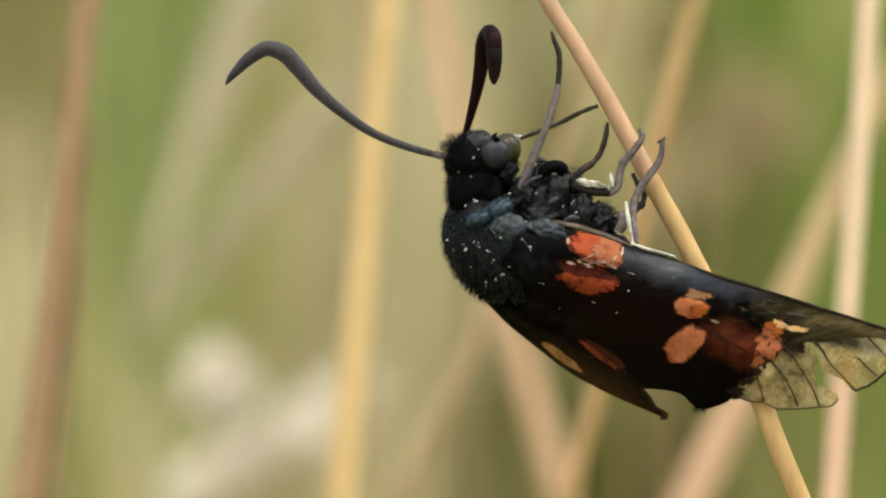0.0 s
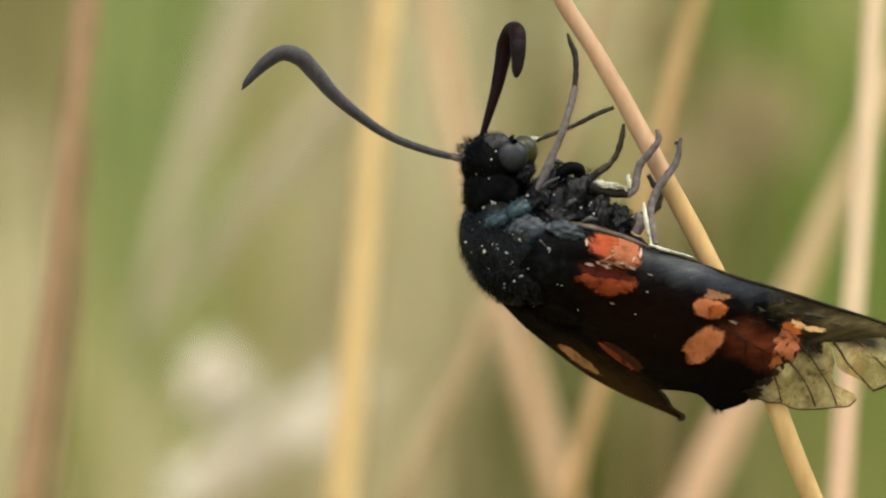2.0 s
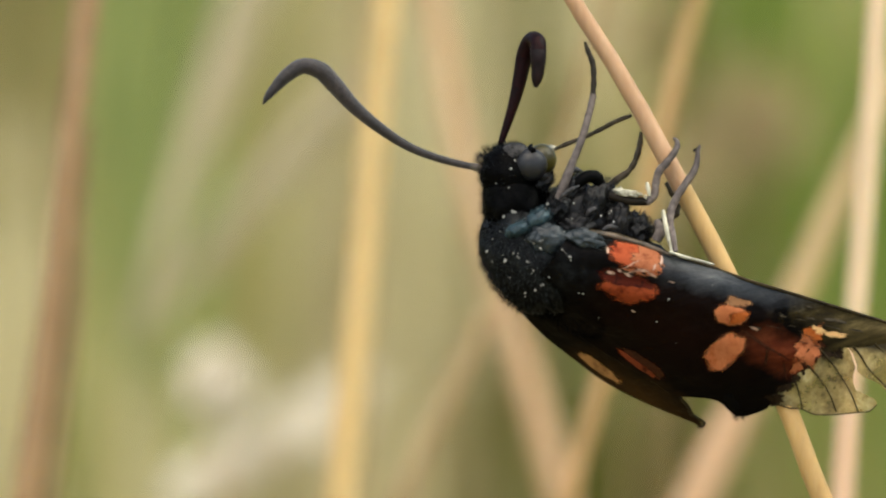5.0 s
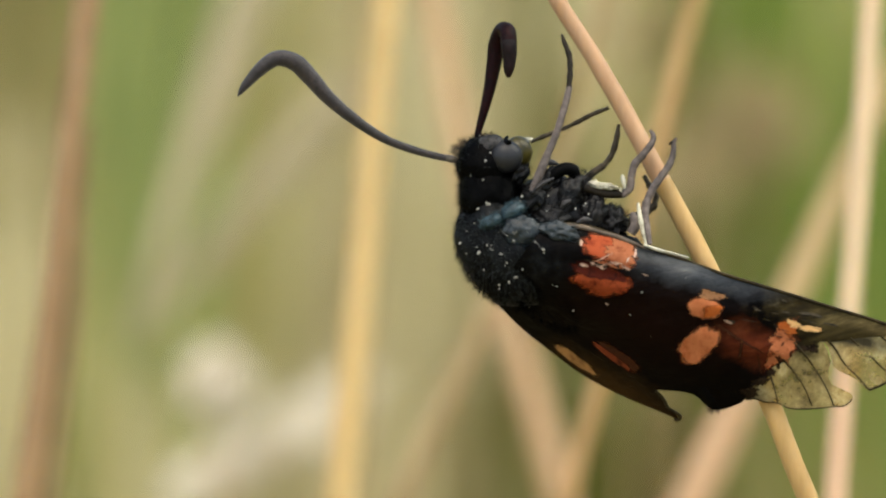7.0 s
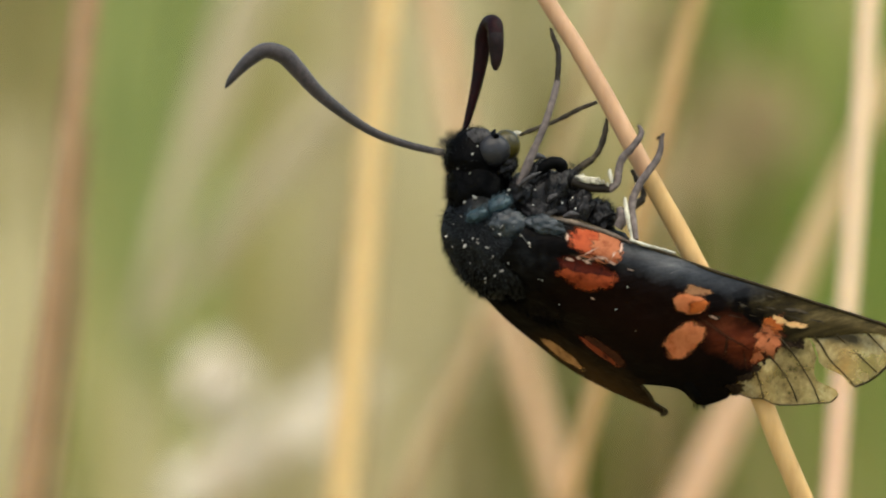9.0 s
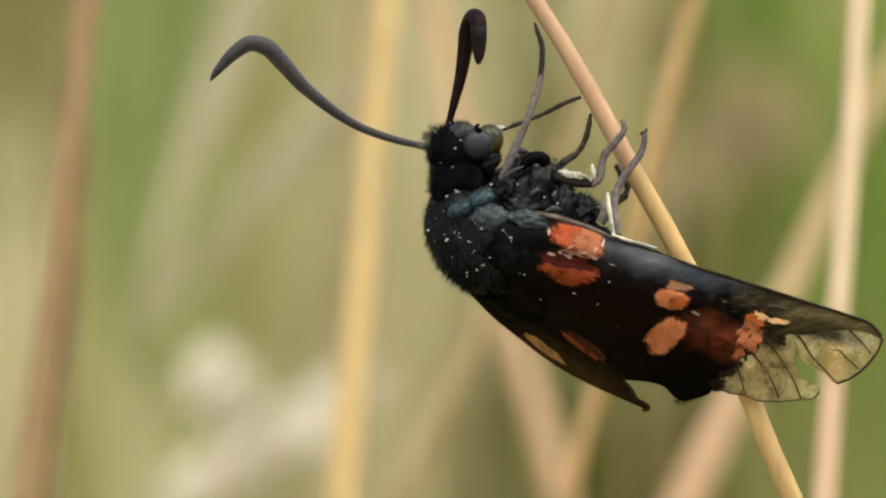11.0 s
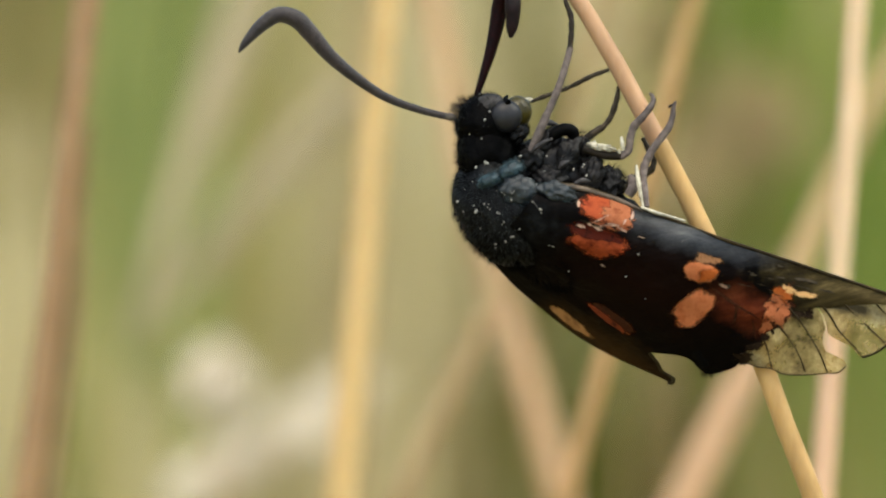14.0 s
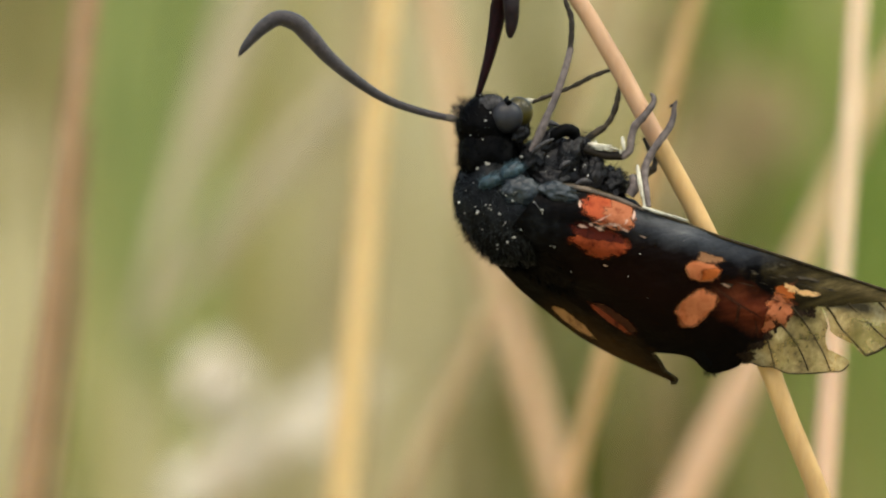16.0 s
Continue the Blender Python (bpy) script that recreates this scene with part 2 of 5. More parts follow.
STEM = straw("dry_straw", (0.35, 0.205, 0.110), (0.50, 0.31, 0.175))


# ---- shape helpers (the moth is drawn in millimetres) ----
MM = 0.001


def part(name, bm, material, parent, label="", smooth=True):
    me = bpy.data.meshes.new(name)
    bm.to_mesh(me)
    bm.free()
    me.materials.append(material)
    if smooth:
        for p in me.polygons:
            p.use_smooth = True
    ob = new(name, me)
    if parent is not None:
        ob.parent = parent
    if label:
        ob["label"] = label
    return ob


def spline(pts, step):
    """Points every so often along a smooth curve through pts (any number of values each)."""
    p = [np.array(v, float) for v in pts]
    h = [max(float(np.linalg.norm((b - a)[:3])), 1e-9) for a, b in zip(p, p[1:])]
    s = [(b - a) / k for a, b, k in zip(p, p[1:], h)]
    m = [s[0]] + [(s[i] * h[i + 1] + s[i + 1] * h[i]) / (h[i] + h[i + 1]) for i in range(len(s) - 1)] + [s[-1]]
    out = []
    for a, b, u, w, k in zip(p, p[1:], m, m[1:], h):
        n = max(1, int(math.ceil(k / step)))
        for i in range(n):
            t = i / n
            out.append(a * (2 * t ** 3 - 3 * t * t + 1) + u * k * (t ** 3 - 2 * t * t + t) + b * (3 * t * t - 2 * t ** 3) + w * k * (t ** 3 - t * t))
    out.append(p[-1])
    return out


def tube(bm, pts, step, sides=10, unit=MM, rings=0.0, flat=1.0, beads=0.0):
    """A round rod along pts, each (x, y, z, radius), with closed ends; rings: how much it swells and shrinks in segments."""
    q = spline(pts, step)
    up, loops = Vector((0.3, 1, 0.2)), []
    for i, v in enumerate(q):
        a, b = q[max(i - 1, 0)], q[min(i + 1, len(q) - 1)]
        d = Vector((b - a)[:3])
        d = d.normalized() if d.length else Vector((0, 0, 1))
        s = up.cross(d)
        s = s.normalized() if s.length > 1e-9 else Vector((1, 0, 0))
        up = d.cross(s).normalized()
        r = max(v[3], 1e-4 if unit == MM else 1e-7) * (1 + (rings if i % 2 else -rings)) * (1 + beads * math.cos(i * step / 0.55 * 2 * math.pi))
        loops.append([bm.verts.new((Vector(v[:3]) + s * math.cos(k) * r + up * math.sin(k) * r * flat) * unit)
                      for k in (2 * math.pi * j / sides for j in range(sides))])
    for a, b in zip(loops, loops[1:]):
        for j in range(sides):
            bm.faces.new((a[j], a[(j + 1) % sides], b[(j + 1) % sides], b[j]))
    for cap in (loops[0][::-1], loops[-1]):
        for e in bm.faces.new(cap).edges:
            e.smooth = False
    return bm


def blob(bm, centre, size, tilt=0.0, rough=0.06, seed=0, detail=3):
    """A lumpy ellipsoid; size: half axes in mm; tilt: clockwise turn in degrees."""
    made = bmesh.ops.create_icosphere(bm, subdivisions=detail, radius=1)["verts"]
    turn = Matrix.Rotation(radians(tilt), 3, "Y")
    for v in made:
        k = 1 + rough * noise.noise(v.co * 2.3 + Vector((seed, 0, 0))) + rough * 0.5 * noise.noise(v.co * 6 + Vector((0, seed, 0)))
        v.co = (turn @ Vector([a * s * k for a, s in zip(v.co, size)]) + Vector(centre)) * MM
    return bm


def hairs(bm, centre, size, count, length, tilt=0.0, lean=(0, 0, 0), thick=0.016, keep=None):
    """Tapering hairs on a lumpy ellipsoid."""
    turn = Matrix.Rotation(radians(tilt), 3, "Y")
    for _ in range(count):
        d = Vector([random.gauss(0, 1) for _ in range(3)]).normalized()
        nrm = (turn @ Vector([a / s for a, s in zip(d, size)])).normalized()
        p = turn @ Vector([a * s * 0.98 for a, s in zip(d, size)]) + Vector(centre)
        if keep and not keep(p):
            continue
        g = (nrm + Vector(lean) + Vector([random.gauss(0, 0.35) for _ in range(3)])).normalized()
        n_len = length * random.uniform(0.5, 1.3)
        s = g.orthogonal().normalized()
        t = g.cross(s)
        mid = p + g * n_len * 0.6 + Vector(lean) * n_len * 0.15
        ring = [p + s * thick, p - s * thick * 0.5 + t * thick, p - s * thick * 0.5 - t * thick]
        top = p + g * n_len + Vector(lean) * n_len * 0.4
        a = [bm.verts.new(v * MM) for v in ring]
        b = [bm.verts.new((mid + (v - p) * 0.7) * MM) for v in ring]
        c = bm.verts.new(top * MM)
        for i in range(3):
            j = (i + 1) % 3
            bm.faces.new((a[i], a[j], b[j], b[i]))
            bm.faces.new((b[i], b[j], c))
    return bm


# ---- ground and meadow ----
def ground():
    bm = bmesh.new()
    n, rows = 90, []
    for i in range(n + 1):
        a = (i / n * 2 - 1)
        x = math.copysign(abs(a) ** 4, a) * 400
        row = []
        for j in range(n + 1):
            b = (j / n * 2 - 1)
            y = math.copysign(abs(b) ** 4, b) * 400
            row.append(bm.verts.new((x, y, 0.02 * noise.noise((x * 1.5, y * 1.5, 0)) - 0.012)))
        rows.append(row)
    for a, b in zip(rows, rows[1:]):
        for j in range(n):
            bm.faces.new((a[j], b[j], b[j + 1], a[j + 1]))
    m = grained("meadow_soil_and_thatch", (0.16, 0.13, 0.05), (0.36, 0.30, 0.15), 40, 0.9, 0.2, relief=0.004)
    tagged(part("ground", bm, m, None), "dry meadow ground covered with straw thatch", "ground", kind="structure")


def blade_into(verts, faces, root, tip, width, bend, side, steps=5):
    """One grass blade: a tapered, bent ribbon with a fold along the middle."""
    base = len(verts)
    r, t = Vector(root), Vector(tip)
    for i in range(steps + 1):
        k = i / steps
        c = r.lerp(t, k) + Vector(bend) * math.sin(k * math.pi / 2) * (1 - k) * 2
        w = width * (1 - k) ** 0.6 * 0.5 if i < steps else width * 0.04
        f = Vector((side.y, -side.x, 0)) * w * 0.35
        verts += [c - side * w, c + f, c + side * w]
    for i in range(steps):
        a = base + i * 3
        faces += [(a, a + 1, a + 4, a + 3), (a + 1, a + 2, a + 5, a + 4)]


def grass_field(name, material, count, spread, heights, width, label, seed, lean=0.25, clear=0.0, edge=False):
    """Loose blades, thinning out from a middle place; spread: middle and deviation in x, then in y; edge: only beyond the middle y."""
    rnd = random.Random(seed)
    verts, faces = [], []
    for _ in range(count):
        x, y = rnd.gauss(spread[0], spread[1]), spread[2] + (abs if edge else float)(rnd.gauss(0, spread[3]))
        if clear and math.hypot(x, (y - 0.12) * 0.9) < clear:
            continue
        h = rnd.uniform(*heights)
        a = rnd.uniform(0, math.pi)
        tip = (x + rnd.gauss(0, lean) * h, y + rnd.gauss(0, lean) * h, h)
        blade_into(verts, faces, (x, y, -0.01), tip, width * rnd.uniform(0.6, 1.4),
                   (rnd.gauss(0, 0.1) * h, rnd.gauss(0, 0.1) * h, 0.05 * h), Vector((math.cos(a), math.sin(a), 0)), 4)
    me = bpy.data.meshes.new(name)
    me.from_pydata([tuple(v) for v in verts], [], faces)
    me.materials.append(material)
    return tagged(new(name, me), label, "grass", kind="stuff")


ground()
GREEN = leafy("green_grass", (0.20, 0.22, 0.055), (0.37, 0.38, 0.13))
DRY = leafy("dry_grass", (0.56, 0.49, 0.21), (0.86, 0.77, 0.42))
grass_field("meadow_grass", DRY, 13000, (0, 0.42, 0.62, 1.1), (0.12, 0.36), 0.007, "dense dry straw-coloured meadow grass", 1, edge=True)
grass_field("green_meadow_grass", GREEN, 4000, (0, 0.42, 0.62, 1.1), (0.12, 0.34), 0.008, "fresh green grass between the dry stalks", 2, edge=True)
grass_field("side_meadow_grass", DRY, 26000, (0, 1.7, 0.6, 1.9), (0.10, 0.34), 0.008, "dry meadow grass all around", 4, 0.3, 0.62)
grass_field("side_green_grass", GREEN, 11000, (0, 1.7, 0.6, 1.9), (0.10, 0.30), 0.009, "green grass mixed into the dry meadow", 5, 0.3, 0.62)
grass_field("far_meadow_grass", DRY, 30000, (0, 9, 4, 9), (0.15, 0.42), 0.022, "far dry meadow grass", 3, 0.3, 2.6)
grass_field("far_green_grass", GREEN, 12000, (0, 9, 4, 9), (0.15, 0.36), 0.022, "far green meadow grass", 6, 0.3, 2.6)


def stalk(pts, material, label, group="grass stems behind the moth", sheath=None):
    """A dry grass from the ground up: pts of (x, y, z, radius) in metres, highest first; sheath: at which point its leaf sheath ends, and of what, if not like the stem."""
    thing = tagged(new("grass_plant"), label, "plant", group)
    thing.location = pts[-1][:3]
    local = [(*(Vector(p[:3]) - Vector(pts[-1][:3])), p[3]) for p in pts]
    k, mat = sheath or (3, material)
    line = spline(local, 0.004)
    cut = min(range(len(line)), key=lambda i: np.linalg.norm(line[i] - np.array(local[k])))
    part("stem", tube(bmesh.new(), line[:cut + 1], 0.004, 14, 1.0), material, thing)
    low = part("leaf_sheath", tube(bmesh.new(), line[cut:], 0.004, 14, 1.0), mat, thing, "smoother sheath round the stem, of another tint" if sheath else "")
    return thing, low, Vector(line[cut][:3])


def drooping_grass(pts, blades, label):
    """A thin grass stem with long dry leaves that hang over from it: each from a place on the stem to its tip."""
    thing = tagged(new("grass_plant"), label, "plant", "grass stems behind the moth")
    off = Vector(pts[-1][:3])
    thing.location = off
    part("stem", tube(bmesh.new(), [(*(Vector(p[:3]) - off), p[3]) for p in pts], 0.006, 10, 1.0), DULL_STRAW, thing)
    for start, tip, width, bend in blades:
        verts, faces = [], []
        blade_into(verts, faces, Vector(start) - off, Vector(tip) - off, width, bend, Vector((0.9, 0.2, 0.3)).normalized(), 16)
        me = bpy.data.meshes.new("hanging_leaf")
        me.from_pydata([tuple(v) for v in verts], [], faces)
        me.materials.append(BUFF_LEAF)
        ob = new("hanging_leaf", me)
        ob.parent = thing
        ob["label"] = "long pale dry leaf hanging over"
    return thing


def tuft(root, height, count, spread, width, material, label, group, seed, lean=0.05, slope=0.0, vary=(0.85, 1.25)):
    """A tuft of grass blades, upright or leaning sideways by slope; each blade a part."""
    rnd = random.Random(seed)
    thing = tagged(new("grass_plant"), label, "plant", group)
    thing.location = (root[0], root[1], -0.01)
    for _ in range(count):
        verts, faces = [], []
        x, y, a = rnd.gauss(0, spread), rnd.gauss(0, spread), rnd.uniform(-0.7, 0.7)
        h = height * rnd.uniform(*vary)
        blade_into(verts, faces, (x, y, 0), (x + (slope + rnd.gauss(0, lean)) * h, y + rnd.gauss(0, lean) * h, h), width * rnd.uniform(0.7, 1.3),
                   (rnd.gauss(0, min(lean, 0.02)) * h, 0, 0), Vector((math.cos(a), math.sin(a), 0)), 8)
        me = bpy.data.meshes.new("blade")
        me.from_pydata([tuple(v) for v in verts], [], faces)
        me.materials.append(material)
        ob = new("blade", me)
        ob.parent = thing
    return thing


BROWN_STRAW = straw("brown_straw", (0.235, 0.142, 0.067), (0.355, 0.225, 0.113))
SHADED_STRAW = straw("shaded_brown_straw", (0.17, 0.125, 0.048), (0.26, 0.20, 0.088))
DULL_STRAW = straw("dull_straw", (0.30, 0.20, 0.10), (0.50, 0.36, 0.20))
GOLD_STRAW = straw("golden_straw", (0.48, 0.335, 0.14), (0.62, 0.445, 0.21))
PINK_STRAW = straw("pinkish_straw", (0.44, 0.285, 0.162), (0.555, 0.365, 0.22))
LIGHT_STRAW = straw("light_straw", (0.57, 0.375, 0.24), (0.70, 0.475, 0.315))
CREAM_STRAW = straw("cream_straw", (0.57, 0.425, 0.265), (0.69, 0.525, 0.345))
BROAD_STRAW = straw("yellowish_straw", (0.43, 0.305, 0.15), (0.55, 0.395, 0.21))
TAN_STRAW = straw("tan_straw", (0.37, 0.225, 0.095), (0.47, 0.295, 0.13))
SHEATH = straw("yellow_straw", (0.34, 0.212, 0.080), (0.48, 0.315, 0.127))
PALE_LEAF = leafy("pale_dry_leaf", (0.54, 0.465, 0.25), (0.75, 0.67, 0.42), 200)
GREEN_LEAF = leafy("green_leaf", (0.20, 0.265, 0.053), (0.36, 0.425, 0.105), 200)
RICH_LEAF = leafy("rich_green_leaf", (0.17, 0.235, 0.045), (0.29, 0.365, 0.085), 200)
SOFT_LEAF = leafy("soft_green_leaf", (0.19, 0.230, 0.065), (0.33, 0.375, 0.125), 200)
BUFF_LEAF = leafy("buff_dry_leaf", (0.38, 0.315, 0.19), (0.54, 0.45, 0.29), 200)
OLIVE_LEAF = leafy("olive_leaf", (0.085, 0.085, 0.014), (0.17, 0.165, 0.030), 200)
YELLOW_LEAF = leafy("yellow_green_leaf", (0.32, 0.295, 0.10), (0.50, 0.46, 0.18), 200)
OLIVE_TAN = leafy("olive_tan_leaf", (0.26, 0.218, 0.088), (0.43, 0.365, 0.160), 200)
TAN_LEAF = leafy("tan_dry_leaf", (0.46, 0.385, 0.205), (0.65, 0.555, 0.325), 200)
BROWN_CHAFF = leafy("brown_chaff", (0.34, 0.25, 0.125), (0.52, 0.405, 0.22), 300)
WHITE_FLUFF = leafy("white_fluff", (0.70, 0.63, 0.50), (0.84, 0.77, 0.64), 400)


def rooted(pts, up=0.07):
    """The shown stretch of a stalk, highest first, carried on down into the ground and up to its tapering end."""
    a, b = np.array(pts[0]), np.array(pts[1])
    y, z = np.array(pts[-2]), np.array(pts[-1])
    top = a + (a - b) / np.linalg.norm((a - b)[:3]) * up
    top[3] = a[3] * 0.5
    down = (z - y)[:2] / (y - z)[2] * 0.6
    drop = z[2] + 0.01
    low = [np.array([*(z[:2] + down * drop * k), z[2] - drop * k, z[3] * (1 + 0.25 * k)]) for k in (0.12, 0.5, 1.0)]
    return [tuple(v) for v in (top, *pts, *low)]


def nearer(pts, k, thick=1.0):
    """The same line of sight, k times as far from the eye."""
    eye = Vector((0, 0, 0.35))
    return [(*(eye + (Vector(p[:3]) - eye) * k), p[3] * k * thick) for p in pts]


brown_stalk, *_ = stalk(rooted([(-0.0179, 0.2117, 0.3185, 0.00068), (-0.0188, 0.2102, 0.3118, 0.00070), (-0.0195, 0.2088, 0.3048, 0.00074), (-0.0211, 0.2062, 0.2927, 0.00082)]),
                    BROWN_STRAW, "brown dry grass stem, out of focus")
# added strip of darker straw that gives the stem a shaded right side
part("shade_strip", tube(bmesh.new(), [(*(Vector(p) - brown_stalk.location), r) for p, r in (((-0.0178, 0.2100, 0.3118), 0.00012), ((-0.01835, 0.2092, 0.3075), 0.00036),
     ((-0.0186, 0.2085, 0.3030), 0.00050), ((-0.0194, 0.2074, 0.2975), 0.00056), ((-0.0200, 0.2063, 0.2920), 0.00058), ((-0.0212, 0.2038, 0.2800), 0.00036))], 0.004, 10, 1.0),
     SHADED_STRAW, brown_stalk, "added olive-brown strip, shade on the stem's right side")
golden_stalk, *_ = stalk(rooted([(-0.0029, 0.2216, 0.3170, 0.00076), (-0.0037, 0.2200, 0.3094, 0.00080), (-0.0045, 0.2180, 0.3000, 0.00082), (-0.0055, 0.2159, 0.2901, 0.00086)]),
                     GOLD_STRAW, "golden yellow dry grass stem, out of focus")
pink_stalk, *_ = stalk(rooted(nearer([(-0.0008, 0.2850, 0.3076, 0.00080), (0.0015, 0.2824, 0.2955, 0.00088), (0.0049, 0.2800, 0.2842, 0.00095), (0.0082, 0.2776, 0.2729, 0.00100)], 0.93, 0.95)),
                   PINK_STRAW, "pinkish dry grass stem leaning over")
dull_stalk, *_ = stalk(rooted(nearer([(0.0109, 0.2801, 0.3083, 0.00060), (0.0078, 0.2777, 0.2972, 0.00068), (0.0029, 0.2755, 0.2868, 0.00075), (-0.0031, 0.2728, 0.2742, 0.00080)], 0.86, 0.68)),
                   DULL_STRAW, "dull brown grass stem leaning the other way")
tan_stalk, *_ = stalk(rooted([(0.01357, 0.2216, 0.3170, 0.00038), (0.01255, 0.2208, 0.3135, 0.00040), (0.01135, 0.2198, 0.3088, 0.00043), (0.0086, 0.2175, 0.2977, 0.00046), (0.0065, 0.2159, 0.2901, 0.00049)]),
                  TAN_STRAW, "tan dry grass stem, slightly bowed")
broad_stalk, *_ = stalk(rooted([(0.0259, 0.2366, 0.3106, 0.00052), (0.0229, 0.2353, 0.3046, 0.00066), (0.0194, 0.2337, 0.2969, 0.00086), (0.0139, 0.2313, 0.2858, 0.00115)]),
                    BROAD_STRAW, "broad pinkish straw leaning steeply", sheath=(3, PINK_STRAW))
light_stalk, *_ = stalk(rooted(nearer([(0.0200, 0.1958, 0.3209, 0.00049), (0.01955, 0.1944, 0.3141, 0.00051), (0.0189, 0.1926, 0.3058, 0.00053), (0.01825, 0.1908, 0.2970, 0.00055)], 1.035)),
                    CREAM_STRAW, "light pinkish-yellow straw just behind the moth", sheath=(3, LIGHT_STRAW))

drooping_grass(rooted([(-0.0054, 0.3035, 0.3224, 0.00030), (-0.0054, 0.3006, 0.3086, 0.00034), (-0.0052, 0.2972, 0.2927, 0.00038), (-0.0067, 0.2921, 0.2689, 0.00042)]),
               (((-0.0055, 0.3033, 0.3216), (-0.0221, 0.2946, 0.2808), 0.0062, (-0.0020, 0, 0)), ((-0.0054, 0.3036, 0.2990), (-0.0218, 0.3007, 0.2793), 0.0072, (0, 0, 0.001))),
               "dry grass with two long pale drooping leaves")
for place, height, count, spread, seed in (((-0.0159, 0.4592, 0.2614), 0.36, 16, 0.010, 11), ((0.0011, 0.5181, 0.2501), 0.34, 8, 0.014, 12), ((0.0124, 0.5476, 0.2444), 0.30, 7, 0.014, 13),
                                           ((-0.0508, 0.4690, 0.2595), 0.247, 20, 0.0042, 14), ((0.0405, 0.5869, 0.2368), 0.30, 6, 0.008, 15), ((-0.0227, 0.4690, 0.2595), 0.30, 17, 0.010, 16), ((-0.0040, 0.4592, 0.2614), 0.36, 16, 0.008, 18), ((-0.0412, 0.4052, 0.2718), 0.23, 14, 0.006, 20)):
    tuft(place, height, count, spread, 0.0065, PALE_LEAF, "tuft of pale dry grass, far out of focus", "dry grass tufts", seed)
for place, height, count, spread, seed in (((-0.0325, 0.4003, 0.2728), 0.215, 14, 0.005, 19), ((-0.0279, 0.4052, 0.2718), 0.215, 8, 0.005, 23), ((0.0500, 0.5672, 0.2406), 0.36, 10, 0.010, 3),
                                           ((0.0522, 0.4690, 0.2595), 0.36, 5, 0.008, 4), ((-0.0323, 0.4985, 0.2538), 0.36, 8, 0.006, 9)):
    tuft(place, height, count, spread, 0.006, GREEN_LEAF, "tuft of fresh green grass, far out of focus", "green grass tufts", seed)
for place, height, count, spread, seed in (((0.0212, 0.4690, 0.2595), 0.252, 18, 0.006, 5), ((0.0185, 0.4690, 0.2595), 0.240, 14, 0.005, 17), ((0.0161, 0.4347, 0.2662), 0.236, 14, 0.006, 24), ((0.0195, 0.4985, 0.2538), 0.24, 6, 0.005, 7), ((0.0467, 0.4985, 0.2538), 0.25, 8, 0.008, 10)):
    tuft(place, height, count, spread, 0.013, OLIVE_LEAF, "tuft of dark olive grass, far out of focus", "olive grass tufts", seed)

for place, height, count, spread, seed in (((-0.0363, 0.4592, 0.2614), 0.95, 7, 0.0025, 21), ((-0.0341, 0.4690, 0.2595), 0.95, 8, 0.0025, 22), ((-0.0319, 0.4789, 0.2576), 0.85, 4, 0.0025, 25)):
    tuft(place, height, count, spread, 0.009, RICH_LEAF, "tall tuft of rich green grass, far out of focus", "rich green grass tufts", seed, 0.012)
tuft((-0.0530, 0.385), 0.37, 24, 0.0026, 0.0062, SOFT_LEAF, "tall tuft of green grass leaning over", "rich green grass tufts", 31, 0.006, 0.09)
tuft((-0.0430, 0.400), 0.290, 30, 0.0028, 0.006, PALE_LEAF, "tuft of pale dry grass, far out of focus", "dry grass tufts", 35, 0.012, 0.0, (0.92, 1.00))
tuft((-0.0430, 0.420), 0.38, 12, 0.0030, 0.006, OLIVE_TAN, "tuft of olive-tan grass, far out of focus", "yellowing grass tufts", 36, 0.012)
tuft((-0.0302, 0.375), 0.279, 18, 0.0034, 0.0055, YELLOW_LEAF, "thin tuft of yellowish green grass", "yellowing grass tufts", 39, 0.012, 0.0, (0.92, 1.06))
for x, y, height, count, spread, seed in ((-0.0407, 0.380, 0.281, 16, 0.0022, 40), (-0.0300, 0.372, 0.266, 13, 0.0034, 41), (-0.0258, 0.372, 0.265, 12, 0.0026, 44), (-0.0145, 0.420, 0.256, 16, 0.0030, 45), (-0.0205, 0.420, 0.256, 20, 0.0050, 42), (-0.0045, 0.420, 0.254, 18, 0.0050, 43)):
    tuft((x, y), height, count, spread, 0.006, PALE_LEAF, "low tuft of pale dry grass", "dry grass tufts", seed, 0.012, 0.0, (0.92, 1.04))
tuft((0.0370, 0.469), 0.40, 18, 0.0062, 0.008, RICH_LEAF, "tall tuft of rich green grass, far out of focus", "rich green grass tufts", 2)
tuft((0.0330, 0.430), 0.246, 18, 0.0036, 0.006, OLIVE_TAN, "tuft of olive-tan grass, far out of focus", "yellowing grass tufts", 37, 0.012, 0.0, (0.92, 1.07))
tuft((0.0440, 0.430), 0.246, 18, 0.0040, 0.006, YELLOW_LEAF, "tuft of yellowish green grass", "yellowing grass tufts", 38, 0.012, 0.0, (0.92, 1.10))
tuft((0.0446, 0.469), 0.20, 12, 0.0100, 0.006, YELLOW_LEAF, "tuft of yellowish green grass", "yellowing grass tufts", 6)
tuft((-0.0180, 0.440), 0.250, 16, 0.0045, 0.006, TAN_LEAF, "tuft of tan dry grass, far out of focus", "yellowing grass tufts", 32, 0.03)
tuft((-0.0050, 0.440), 0.250, 16, 0.0050, 0.006, TAN_LEAF, "tuft of tan dry grass, far out of focus", "yellowing grass tufts", 33, 0.03)
